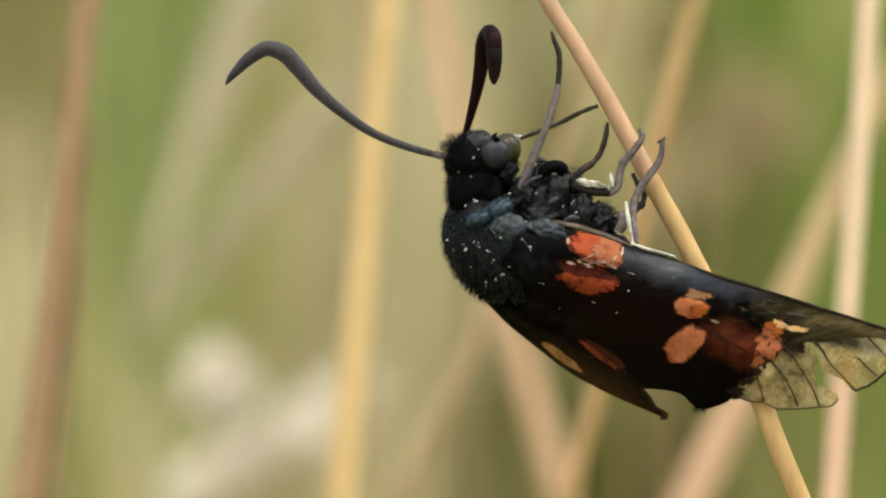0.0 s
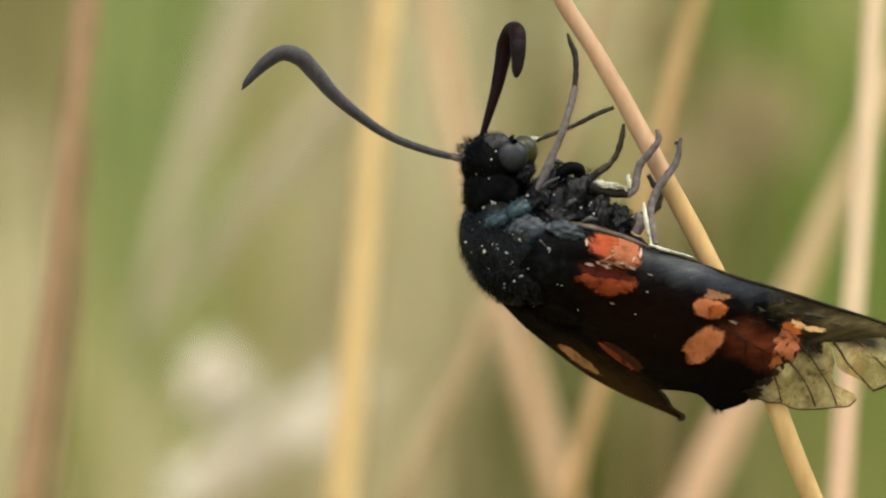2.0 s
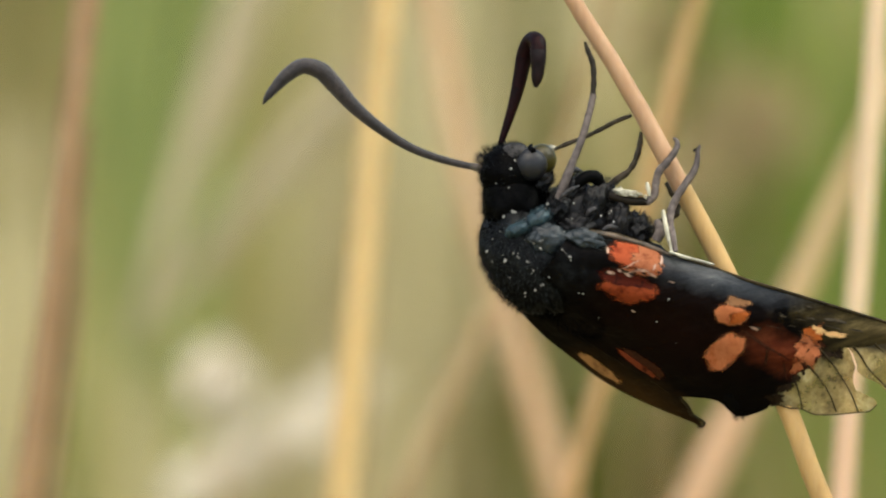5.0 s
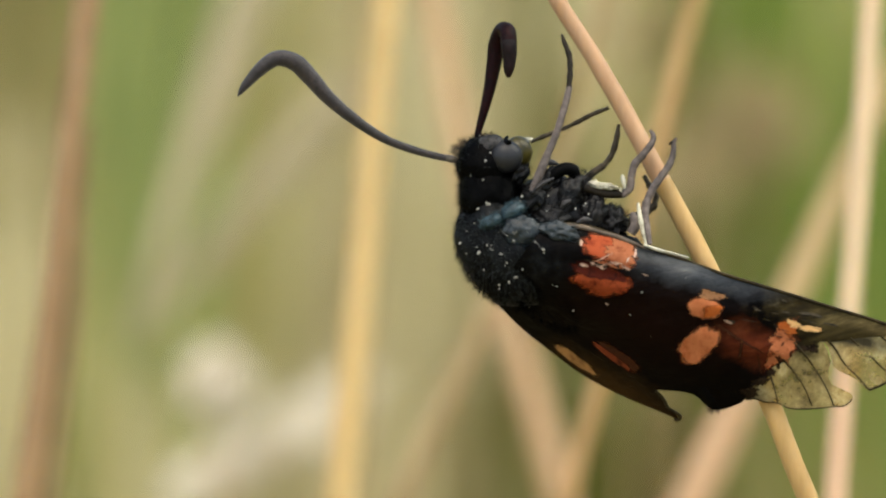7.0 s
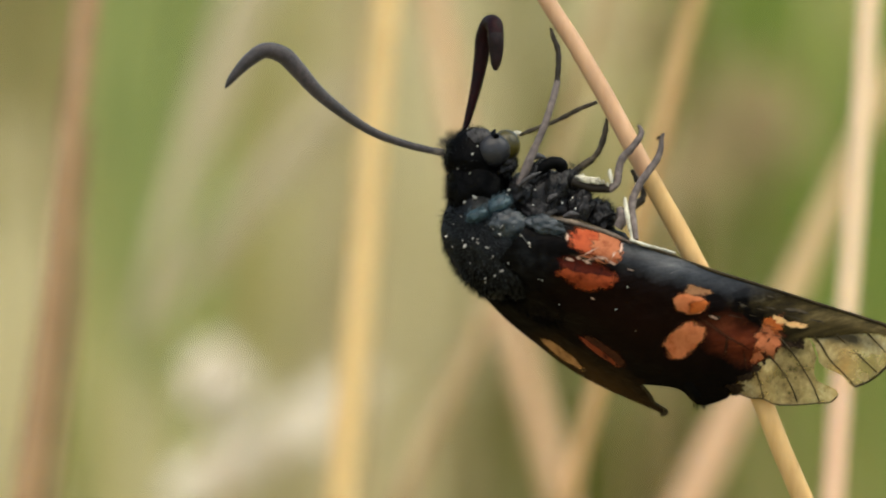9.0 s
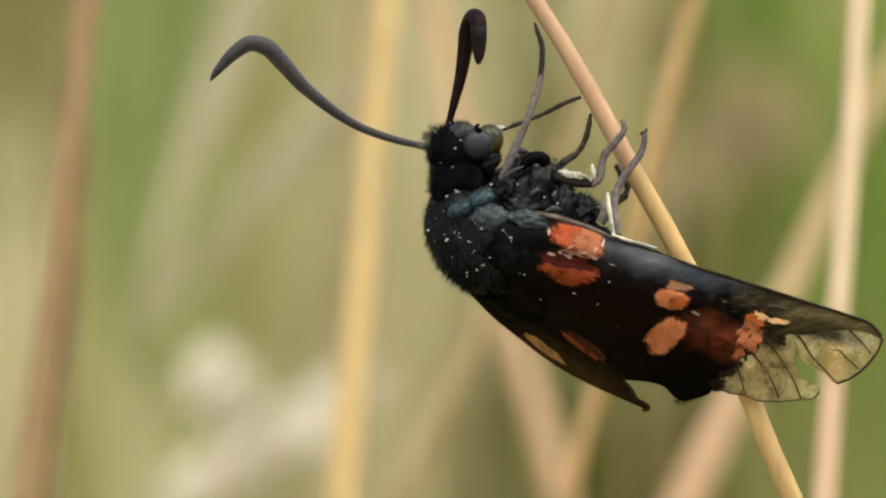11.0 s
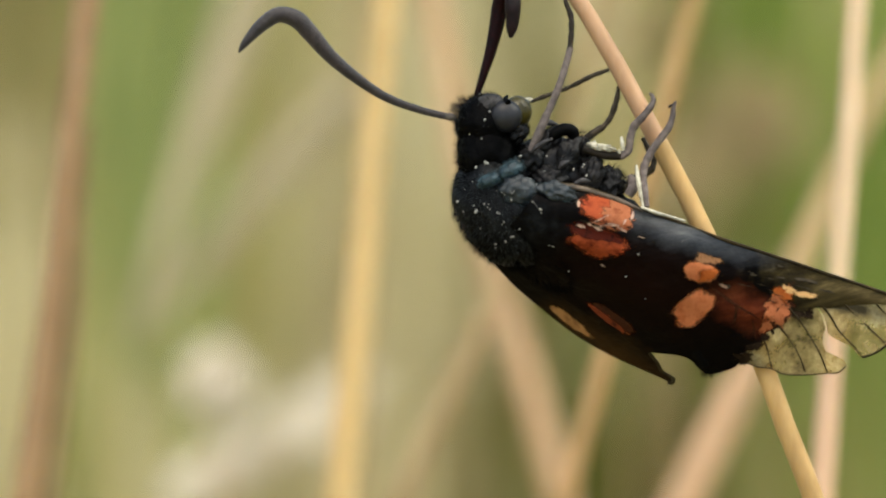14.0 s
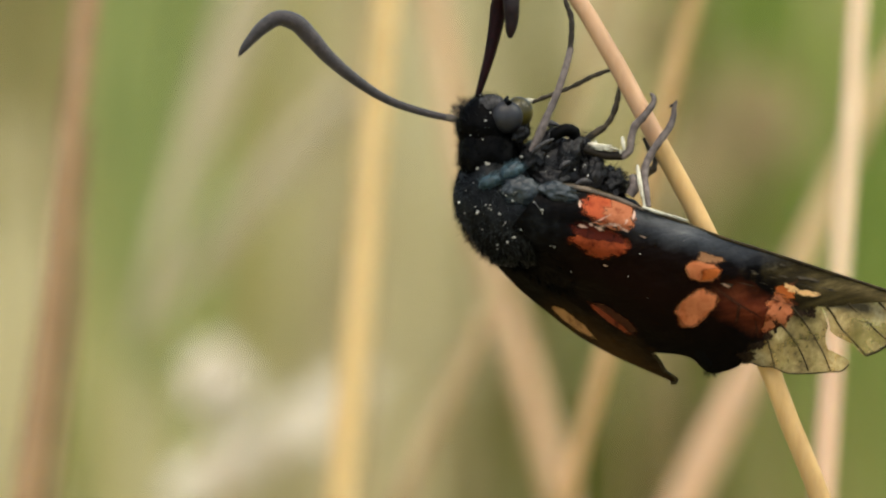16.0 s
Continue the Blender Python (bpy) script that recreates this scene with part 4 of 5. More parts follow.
def make_body():
    part("abdomen", tube(bmesh.new(), [(-1.66, 0.20, -0.24, 1.200), (-0.35, 0.20, -0.60, 1.500), (1.44, 0.20, -1.24, 1.620), (3.34, 0.10, -3.10, 1.500), (4.88, 0.00, -5.36, 0.950), (5.71, 0.00, -6.95, 0.320)],
                         0.25, 24, MM, 0.03), BLACK, moth, "black segmented abdomen under the wings")
    bm = blob(bmesh.new(), (-2.86, 0.00, -0.43), (2.6, 1.8, 2.0), 55, 0.10, 1, 4)
    part("thorax", bm, THORAX, moth, "black hairy thorax with a blue-grey bloom")
    bm = blob(bmesh.new(), (-0.83, 0.30, 1.29), (2.0, 1.3, 1.25), 14, 0.18, 2, 4)
    part("underside", bm, DUSTY, moth, "black bristly underside with grey scales")
    for centre, size, tilt, seed in (((-1.32, -0.40, 2.23), (0.5, 0.5, 0.85), 35, 21), ((-0.38, -0.70, 1.66), (0.5, 0.45, 0.95), 20, 22), ((0.69, -0.80, 0.99), (0.5, 0.45, 0.9), 15, 23),
                                     ((1.46, -0.30, 0.66), (0.6, 0.7, 0.7), 20, 24), ((0.23, -0.20, 2.14), (0.45, 0.4, 0.5), 0, 25), ((-1.80, -0.80, 1.66), (0.5, 0.4, 0.6), 10, 26),
                                     ((-1.09, -1.00, 0.83), (0.7, 0.4, 0.5), 10, 27)):
        part("hip_joint", blob(bmesh.new(), centre, size, tilt, 0.42, seed, 4), DUSTY, moth)
    for line in ([(-1.89, -1.90, 1.93, 0.050), (-1.63, -1.95, 2.18, 0.100), (-1.33, -1.85, 2.37, 0.090), (-0.99, -1.60, 2.52, 0.040)],
                 [(-0.70, -1.50, 1.27, 0.050), (-0.52, -1.55, 1.48, 0.140), (-0.28, -1.50, 1.60, 0.060)], [(-0.04, -1.50, 0.66, 0.050), (0.29, -1.50, 0.80, 0.110), (0.62, -1.40, 0.75, 0.050)],
                 [(-1.44, -0.50, 3.09, 0.060), (-1.15, -0.50, 3.23, 0.140), (-0.73, -0.50, 3.13, 0.050)]):
        part("scale_patch", tube(bmesh.new(), line, 0.05, 10, MM, 0.10), GREY_SCALES, moth, "grey scales on the underside")
    part("leg_joint", tube(bmesh.new(), [(-1.25, -0.70, 2.32, 0.200), (-0.87, -0.70, 2.75, 0.250), (-0.44, -0.60, 2.94, 0.280), (-0.11, -0.50, 2.85, 0.280), (-0.06, -0.40, 2.47, 0.250)], 0.1, 12, MM, 0.03),
         BLACK, moth, "black bent knee joint")
    bm = blob(bmesh.new(), (-3.76, 0.00, 3.14), (1.25, 1.2, 1.25), 0, 0.08, 3, 4)
    blob(bm, (-3.69, 0.00, 1.90), (1.27, 1.25, 1.45), 0, 0.10, 4, 4)
    head = part("head", bm, BLACK, moth, "black furry head")
    part("eye", blob(bmesh.new(), (-2.94, -0.82, 3.46), (0.70, 0.50, 0.68), 0, 0.0, 5, 4), EYE, head, "smooth grey domed compound eye")
    part("eye", blob(bmesh.new(), (-2.42, -0.25, 3.68), (0.62, 0.6, 0.68), 0, 0.0, 5, 3), OLIVE, head, "olive green shiny eye of the far side")
    part("cheek", blob(bmesh.new(), (-2.42, -0.20, 2.85), (0.42, 0.42, 0.62), 25, 0.35, 18, 4), DUSTY, head, "grey-brown cheek below the eye")
    part("forehead", blob(bmesh.new(), (-3.52, -0.45, 3.90), (0.66, 0.58, 0.52), 10, 0.10, 8, 4), FOREHEAD, head, "grey scaly forehead")
    part("palp", tube(bmesh.new(), [(-2.87, -0.70, 4.31, 0.060), (-2.96, -0.90, 4.19, 0.100), (-2.83, -1.20, 4.02, 0.130)], 0.1, 8), BLACK, head)
    part("tegula", blob(bmesh.new(), (-2.31, -1.75, 0.33), (0.85, 0.35, 0.58), 10, 0.25, 9, 4), SLATE, moth, "slate blue scaly shoulder plate")
    part("collar", blob(blob(bmesh.new(), (-3.59, -1.55, 0.75), (0.55, 0.4, 0.28), -20, 0.2, 10, 3), (-2.76, -1.50, 1.15), (0.6, 0.4, 0.34), -30, 0.25, 11, 3),
         BLUE, moth, "blue-green scaly collar")
    part("wing_base", blob(bmesh.new(), (-0.81, -2.10, 0.28), (0.78, 0.3, 0.40), 12, 0.3, 12, 4), SLATE, moth, "grey-blue scaly wing base")

    bm = bmesh.new()
    hairs(bm, (-2.86, 0.00, -0.43), (2.6, 1.8, 2.0), 6200, 0.34, 55, (0.25, 0, -0.4), 0.0065)
    hairs(bm, (-3.76, 0.00, 3.14), (1.25, 1.2, 1.25), 2600, 0.22, 0, (-0.15, 0, 0.1), 0.0065, lambda p: p.x < -3.1 or p.z < 3.4)
    hairs(bm, (-3.69, 0.00, 1.90), (1.27, 1.25, 1.45), 2600, 0.22, 0, (0, 0, 0), 0.0065)
    hairs(bm, (-0.83, 0.30, 1.29), (2.0, 1.3, 1.25), 900, 0.28, 14, (0.2, 0, 0.1), 0.012)
    hairs(bm, (1.46, -0.30, 0.66), (0.6, 0.7, 0.7), 260, 0.26, 20, (0.2, 0, 0.1), 0.012)
    for centre in ((-1.32, -0.40, 2.23), (-0.38, -0.70, 1.66), (0.69, -0.80, 0.99), (0.23, -0.20, 2.14), (-1.09, -1.00, 0.83)):
        hairs(bm, centre, (0.5, 0.45, 0.8), 120, 0.24, 20, (0.3, 0, 0.2), 0.012)
    hairs(bm, (-1.44, -0.60, -2.37), (1.9, 0.8, 0.9), 900, 0.36, 42, (0.5, -0.1, -0.3), 0.012)
    hairs(bm, (-3.76, 0.00, 3.14), (1.25, 1.2, 1.25), 200, 0.34, 0, (-0.25, 0, 0.15), 0.009, lambda p: p.x < -3.3)
    hairs(bm, (-3.69, 0.00, 1.90), (1.27, 1.25, 1.45), 150, 0.34, 0, (-0.2, 0, 0), 0.009, lambda p: p.x < -3.6)
    hairs(bm, (-2.86, 0.00, -0.43), (2.6, 1.8, 2.0), 420, 0.46, 55, (-0.1, 0, -0.4), 0.009, lambda p: p.x < -3.2)
    hairs(bm, (-4.60, 0.00, 3.60), (0.45, 0.7, 0.55), 240, 0.30, -20, (-0.55, 0, 0.30), 0.008)
    hairs(bm, (-3.52, -0.45, 3.90), (0.66, 0.58, 0.52), 240, 0.16, 10, (-0.1, 0, 0.3), 0.007)
    hairs(bm, (-2.42, -0.20, 2.85), (0.42, 0.42, 0.62), 260, 0.20, 25, (0.1, 0, -0.2), 0.009)
    hairs(bm, (-2.86, 0.00, -0.43), (2.66, 1.90, 2.10), 2600, 0.20, 55, (0.3, 0, -0.4), 0.014, lambda p: p.y < -0.2 and p.z < -1.5)
    part("fur", bm, FUR, moth, "short black bristly hair")["kind"] = "stuff"
    # finer hairs in a paler grey, which paints the backlight on the fuzz
    bm = bmesh.new()
    hairs(bm, (-2.86, 0.00, -0.43), (2.6, 1.8, 2.0), 420, 0.36, 55, (0.1, 0, -0.35), 0.012, lambda p: p.x < -3.0)
    hairs(bm, (-3.76, 0.00, 3.14), (1.25, 1.2, 1.25), 260, 0.26, 0, (-0.15, 0, 0.1), 0.012, lambda p: p.x < -3.6)
    hairs(bm, (1.46, -0.30, 0.66), (0.6, 0.7, 0.7), 120, 0.3, 20, (0.3, 0, 0.2), 0.014)
    hairs(bm, (-0.38, -0.90, 1.54), (0.3, 0.3, 0.35), 60, 0.26, 0, (0.2, 0, 0.2), 0.022)
    hairs(bm, (-2.86, 0.00, -0.43), (2.62, 1.85, 2.05), 1500, 0.22, 55, (0.3, 0, -0.3), 0.011, lambda p: p.y < -0.5)
    for centre in ((-1.32, -0.40, 2.23), (-0.38, -0.70, 1.66), (0.69, -0.80, 0.99), (1.46, -0.30, 0.66), (0.23, -0.20, 2.14), (-1.80, -0.80, 1.66), (-1.09, -1.00, 0.83)):
        hairs(bm, centre, (0.52, 0.48, 0.72), 210, 0.17, 20, (0.35, 0, 0.1), 0.010)
    hairs(bm, (-2.86, 0.00, -0.43), (2.62, 1.85, 2.05), 2600, 0.20, 55, (0.1, -0.1, -0.4), 0.011, lambda p: p.y < -0.2 and p.x < -2.2 and p.z < 0.9)
    hairs(bm, (-2.86, 0.00, -0.43), (2.64, 1.88, 2.08), 1100, 0.11, 55, (0.2, -0.1, -0.3), 0.012, lambda p: p.y < -0.8 and -1.6 < p.z < 0.7)
    hairs(bm, (-2.42, -0.20, 2.85), (0.42, 0.42, 0.62), 110, 0.16, 25, (0.1, 0, -0.2), 0.010)
    hairs(bm, (-4.95, -0.30, 3.55), (0.22, 0.35, 0.28), 110, 0.24, 0, (-0.3, 0, 0.2), 0.011)
    part("grey_fuzz", bm, FUZZ, moth, "fuzz among the black hair, its backlit grey put into the colour")["kind"] = "stuff"
    bm = bmesh.new()
    hairs(bm, (-2.76, -1.50, 1.15), (0.6, 0.4, 0.34), 160, 0.2, -30, (0.2, 0, 0.2), 0.02)
    hairs(bm, (-3.59, -1.55, 0.75), (0.55, 0.4, 0.28), 120, 0.2, -20, (0.2, 0, 0.2), 0.02)
    hairs(bm, (-2.31, -1.75, 0.33), (0.85, 0.35, 0.58), 110, 0.2, 10, (0.6, 0, -0.3), 0.012)
    hairs(bm, (-0.81, -2.10, 0.28), (0.78, 0.3, 0.40), 120, 0.24, 12, (0.9, 0, -0.25), 0.012)
    part("collar_hair", bm, BLUE, moth, "blue-green collar hair")["kind"] = "stuff"
    bm = bmesh.new()
    hairs(bm, (6.10, -0.60, -7.06), (0.65, 0.3, 0.10), 90, 0.10, -12, (0.15, 0, -0.9), 0.006)
    hairs(bm, (5.68, -0.60, -7.16), (0.28, 0.3, 0.10), 60, 0.20, 0, (0.25, 0, -0.9), 0.009)
    part("fringe", bm, FUR, moth, "black fringe at the wing's hind edge")["kind"] = "stuff"

    for line in ([(-3.15, -0.30, -2.09, 0.020), (-3.43, -0.40, -2.47, 0.014), (-3.65, -0.50, -2.80, 0.006)], [(-4.14, -0.20, -1.48, 0.020), (-4.43, -0.20, -1.71, 0.012), (-4.62, -0.20, -1.81, 0.005)],
                 [(-4.34, -0.40, -1.19, 0.020), (-4.67, -0.50, -1.28, 0.012), (-4.86, -0.50, -1.28, 0.005)]):
        part("bristle", tube(bmesh.new(), line, 0.08, 6), FUR, moth)
    part("bristle", tube(bmesh.new(), [(x, min(roof(x, z), -2.0) - 0.10, z, 0.022) for x, z in ((-1.84, -0.06), (-1.70, -0.24), (-1.52, -0.50))], 0.06, 6), GREY_SCALES, moth, "pale scale hair below the shoulder plate")
    rnd = random.Random(8)
    bm = bmesh.new()
    for centre, size, tilt, count in (((-2.86, 0.00, -0.43), (2.65, 1.9, 2.1), 55, 14), ((-3.76, 0.00, 2.86), (1.3, 1.25, 1.3), 0, 3),
                                      ((-0.83, 0.00, 1.29), (2.1, 1.55, 1.4), 14, 14), ((-2.31, -1.75, 0.33), (0.9, 0.4, 0.62), 10, 10)):
        turn = Matrix.Rotation(radians(tilt), 3, "Y")
        for _ in range(count):
            d = Vector((rnd.gauss(0, 1), -abs(rnd.gauss(0, 1)), rnd.gauss(0, 1))).normalized()
            p = turn @ Vector([a * s * 1.03 for a, s in zip(d, size)]) + Vector(centre)
            for _ in range(rnd.choice((1, 1, 1, 2, 3))):
                r = rnd.choice((0.014, 0.02, 0.025, 0.032, 0.045))
                blob(bm, p + Vector([rnd.gauss(0, 0.06) for _ in range(3)]), (r * rnd.uniform(1, 1.6), r, r), rnd.uniform(0, 180), 0.3, rnd.random() * 9, 1)
    for _ in range(6):
        x, z = rnd.uniform(-1, 6), rnd.uniform(-4.5, -0.6)
        r = rnd.choice((0.015, 0.02, 0.03))
        if roof(x, z) < -0.4:
            blob(bm, (x, roof(x, z) - r * 0.6, z), (r * 1.4, r, r), rnd.uniform(0, 180), 0.3, rnd.random() * 9, 1)
    turn = Matrix.Rotation(radians(55), 3, "Y")
    for x, z, lumps in ((-3.76, 1.42, 3), (-3.89, 2.56, 1), (-3.82, 3.36, 1), (-4.08, 4.39, 1), (-4.93, -0.15, 1), (-4.80, 0.41, 1), (-4.65, -0.72, 1), (-3.62, -0.40, 3), (-4.07, -0.51, 2), (-3.03, -1.10, 2), (-2.32, -1.23, 1), (-1.91, 0.44, 2), (-1.49, 0.72, 2), (-2.60, -0.12, 2), (-1.85, -0.12, 1), (-1.49, -0.53, 3), (-4.41, -0.29, 1), (-3.98, -1.37, 1), (-4.19, 1.30, 1), (-2.34, 1.74, 2), (-2.62, -1.62, 2), (-2.88, -1.78, 1), (-0.98, -2.05, 2), (-3.30, -0.62, 2), (-3.85, -0.15, 1), (0.28, 1.46, 2), (0.02, 1.22, 1)):
        u = turn.transposed() @ (Vector((x, 0, z)) - Vector((-2.86, 0, -0.43)))
        y = -1.9 * math.sqrt(max(0.1, 1 - (u.x / 2.6) ** 2 - (u.z / 2.0) ** 2)) - 0.24 if z < 0.9 else -1.55
        y = min(y, roof(x, z) - 0.08) if z < 0 else y
        for _ in range(lumps):
            r = rnd.choice((0.026, 0.034, 0.046))
            blob(bm, Vector((x, y, z)) + Vector([rnd.gauss(0, 0.07) for _ in range(3)]), (r * rnd.uniform(1, 1.7), r, r), rnd.uniform(0, 180), 0.4, rnd.random() * 9, 2)
    part("pollen", bm, POLLEN, moth, "scattered whitish pollen")["kind"] = "stuff"


def make_antennae():
    near = part("antenna", tube(bmesh.new(), [
        (-5.10, -0.40, 3.37, 0.130), (-5.71, -0.40, 3.51, 0.150), (-6.66, -0.40, 3.78, 0.165), (-8.09, -0.40, 4.37, 0.190), (-9.28, -0.40, 5.18, 0.235), (-10.44, -0.40, 6.20, 0.300), (-11.20, -0.40, 7.10, 0.360),
        (-11.79, -0.40, 7.70, 0.375), (-12.51, -0.40, 7.89, 0.335), (-13.15, -0.40, 7.55, 0.295), (-13.69, -0.40, 7.05, 0.220), (-14.10, -0.40, 6.58, 0.120), (-14.24, -0.40, 6.37, 0.030)], 0.075, 16, MM, 0.012),
        ANTENNA, moth, "grey clubbed antenna with a hooked tip")
    line = [
        (-4.26, 0.50, 3.77, 0.120), (-4.12, 0.50, 4.42, 0.140), (-3.93, 0.50, 5.13, 0.180), (-3.66, 0.50, 6.21, 0.250), (-3.47, 0.50, 7.28, 0.320), (-3.33, 0.40, 8.16, 0.370), (-3.12, 0.10, 8.60, 0.370),
        (-2.93, -0.40, 8.50, 0.350), (-2.89, -0.60, 7.97, 0.335), (-2.87, -0.60, 7.40, 0.275), (-2.90, -0.60, 6.93, 0.190), (-2.91, -0.60, 6.68, 0.070)]
    foot = np.array(line[0][:3])
    line = [(*(foot + (np.array(p[:3]) - foot) * 1.045), p[3]) for p in line]
    far = part("antenna", tube(bmesh.new(), line, 0.075, 16, MM, 0.012),
        ANTENNA_RED, moth, "dark maroon clubbed antenna folded at the tip")
    part("club_tip", tube(bmesh.new(), [(x, y - 0.02, z, r * k) for (x, y, z, r), k in zip(line[7:], (0.9, 1.02, 1.04, 1.06, 1.1))], 0.11, 14, MM, 0.045), CLUB, far, "grey-brown ringed tip of the folded club")
    part("socket", tube(bmesh.new(), [(-5.62, -0.40, 3.49, 0.120), (-5.42, -0.40, 3.45, 0.155), (-5.20, -0.40, 3.40, 0.165), (-5.02, -0.40, 3.36, 0.120)], 0.06, 12, MM, 0.02), SOCKET, near, "paler grey base joint")
    return near, far


def leg(label, segments):
    """A leg from its upper to its lower segments; each: name, material, points with radii."""
    pts = segments[0][2]
    root = part(segments[0][0], tube(bmesh.new(), pts, 0.12, 10, MM, 0.02), segments[0][1], moth)
    root.name = "leg"
    root["label"] = label
    bm = bmesh.new()
    for _, _, line in segments:
        for p in spline(line, 0.16)[1:-1]:
            hairs(bm, p[:3], (p[3], p[3], p[3]), 2, 0.17, 0, (0.2, 0, 0.4), 0.009)
    part("bristles", bm, DARK_LEG, root)["kind"] = "stuff"
    for name, mat, pts in segments[1:]:
        if name == "pale_patch":
            bm = blob(bmesh.new(), pts[0][:3], (0.50, 0.12, 0.14), 8, 0.8, 31, 4)
            rnd = random.Random(12)
            for _ in range(16):
                at = Vector(pts[0][:3]).lerp(Vector(pts[1][:3]), rnd.uniform(-0.7, 1.0)) + Vector((0, rnd.uniform(-0.12, 0.0), rnd.gauss(0, 0.09)))
                blob(bm, at, (rnd.uniform(0.05, 0.14), 0.04, rnd.uniform(0.03, 0.06)), rnd.uniform(-40, 60), 0.5, rnd.random() * 9, 2)
            part(name, bm, mat, root, "bright cream scales")
            continue
        part(name, tube(bmesh.new(), pts, 0.09, 10, MM, 0.0, 1.0, 0.13 if mat in (DARK_LEG, BROWN_LEG) else 0.04), mat, root)
    return root


def make_legs():
    leg("long grey foreleg reaching up", [
        ("femur", GREY_LEG, [(-1.89, -1.60, 2.00, 0.140), (-1.58, -1.60, 2.71, 0.190), (-1.22, -1.40, 3.54, 0.170)]),
        ("tibia", GREY_LEG, [(-1.27, -1.40, 3.42, 0.160), (-0.86, -1.20, 4.37, 0.155), (-0.50, -1.00, 5.44, 0.150), (-0.26, -0.80, 6.35, 0.140)]),
        ("tarsus", DARK_LEG, [(-0.28, -0.80, 6.30, 0.130), (-0.21, -0.60, 7.12, 0.120), (-0.25, -0.40, 7.79, 0.120), (-0.41, -0.30, 8.20, 0.100), (-0.53, -0.20, 8.61, 0.060)])])
    leg("thin dark foreleg of the far side", [
        ("femur", PALE, [(-2.26, 0.30, 4.10, 0.120), (-1.94, 0.50, 4.20, 0.130), (-1.70, 0.60, 4.18, 0.070)]),
        ("tarsus", BROWN_LEG, [(-1.85, 0.50, 4.13, 0.070), (-1.30, 0.50, 4.35, 0.100), (-0.58, 0.50, 4.61, 0.080), (0.13, 0.50, 4.94, 0.100), (0.78, 0.40, 5.27, 0.100), (1.44, 0.30, 5.51, 0.080)])])
    leg("dark middle leg of the far side", [
        ("femur", BROWN_LEG, [(0.20, 0.40, 2.34, 0.140), (0.73, 0.40, 2.77, 0.160), (1.20, 0.40, 3.08, 0.150)]),
        ("tarsus", BROWN_LEG, [(1.16, 0.40, 3.01, 0.120), (1.54, 0.40, 3.53, 0.120), (1.71, 0.40, 4.01, 0.130), (1.80, 0.40, 4.42, 0.110), (1.85, 0.40, 4.82, 0.070)])])
    leg("grey middle leg with a pale inner side", [
        ("femur", DARK_LEG, [(0.33, -0.90, 2.13, 0.180), (1.16, -0.90, 1.89, 0.200), (1.92, -0.90, 1.85, 0.190)]),
        ("pale_patch", PALE, [(1.11, -1.06, 2.20, 0.100), (1.86, -1.10, 2.01, 0.060)]),
        ("tibia", GREY_LEG, [(1.87, -0.90, 1.80, 0.180), (2.20, -0.90, 2.06, 0.170), (2.30, -0.90, 2.60, 0.160), (2.44, -0.90, 3.08, 0.170), (2.82, -0.90, 3.50, 0.160)]),
        ("tarsus", GREY_LEG, [(2.77, -0.90, 3.46, 0.150), (3.08, -0.80, 3.84, 0.140), (3.25, -0.70, 4.15, 0.120), (3.21, -0.60, 4.41, 0.090), (3.09, -0.60, 4.51, 0.050)]),
        ("spur", PALE, [(2.00, -1.10, 2.08, 0.060), (1.95, -1.15, 2.36, 0.100), (1.91, -1.10, 2.65, 0.070)])])
    leg("grey hind leg with a white stripe", [
        ("tibia", GREY_LEG, [(2.97, -1.70, -0.29, 0.140), (2.88, -1.50, 0.35, 0.180), (2.82, -1.30, 0.99, 0.180), (2.90, -1.20, 1.51, 0.180)]),
        ("pale_stripe", PALE, [(2.82, -1.85, -0.29, 0.050), (2.69, -1.72, 0.35, 0.090), (2.60, -1.55, 0.94, 0.100), (2.53, -1.40, 1.46, 0.070)]),
        ("femur", PALE, [(2.72, -1.90, -0.29, 0.060), (3.36, -1.90, -0.52, 0.075), (4.08, -1.70, -0.71, 0.070), (4.63, -1.50, -0.85, 0.040)]),
        ("tarsus", GREY_LEG, [(2.85, -1.20, 1.37, 0.170), (3.16, -1.10, 2.01, 0.170), (3.57, -1.00, 2.60, 0.160), (3.93, -0.90, 3.12, 0.150), (4.08, -0.80, 3.60, 0.120), (4.10, -0.80, 3.93, 0.100), (4.20, -0.80, 4.19, 0.050)]),
        ("claw", DARK_LEG, [(4.10, -0.80, 3.98, 0.060), (3.96, -0.80, 3.98, 0.070), (3.91, -0.80, 3.88, 0.030)])])
    leg("brown hind leg of the far side behind the stem", [
        ("femur", BROWN_LEG, [(2.05, 0.60, 0.48, 0.220), (2.70, 0.80, 0.96, 0.200), (3.38, 0.90, 1.39, 0.160)]),
        ("tarsus", BROWN_LEG, [(3.33, 0.90, 1.34, 0.140), (3.43, 1.00, 1.80, 0.130), (3.14, 1.00, 2.28, 0.130), (2.93, 1.00, 2.68, 0.090)])])
    part("spur", tube(bmesh.new(), [(2.25, -0.90, 0.19, 0.200), (2.46, -0.90, 0.59, 0.220), (2.30, -0.80, 1.06, 0.120)], 0.1, 8), GREY_LEG, moth, "grey scaly hip joint")


make_wings()
make_body()
antenna_near, antenna_far = make_antennae()
make_legs()

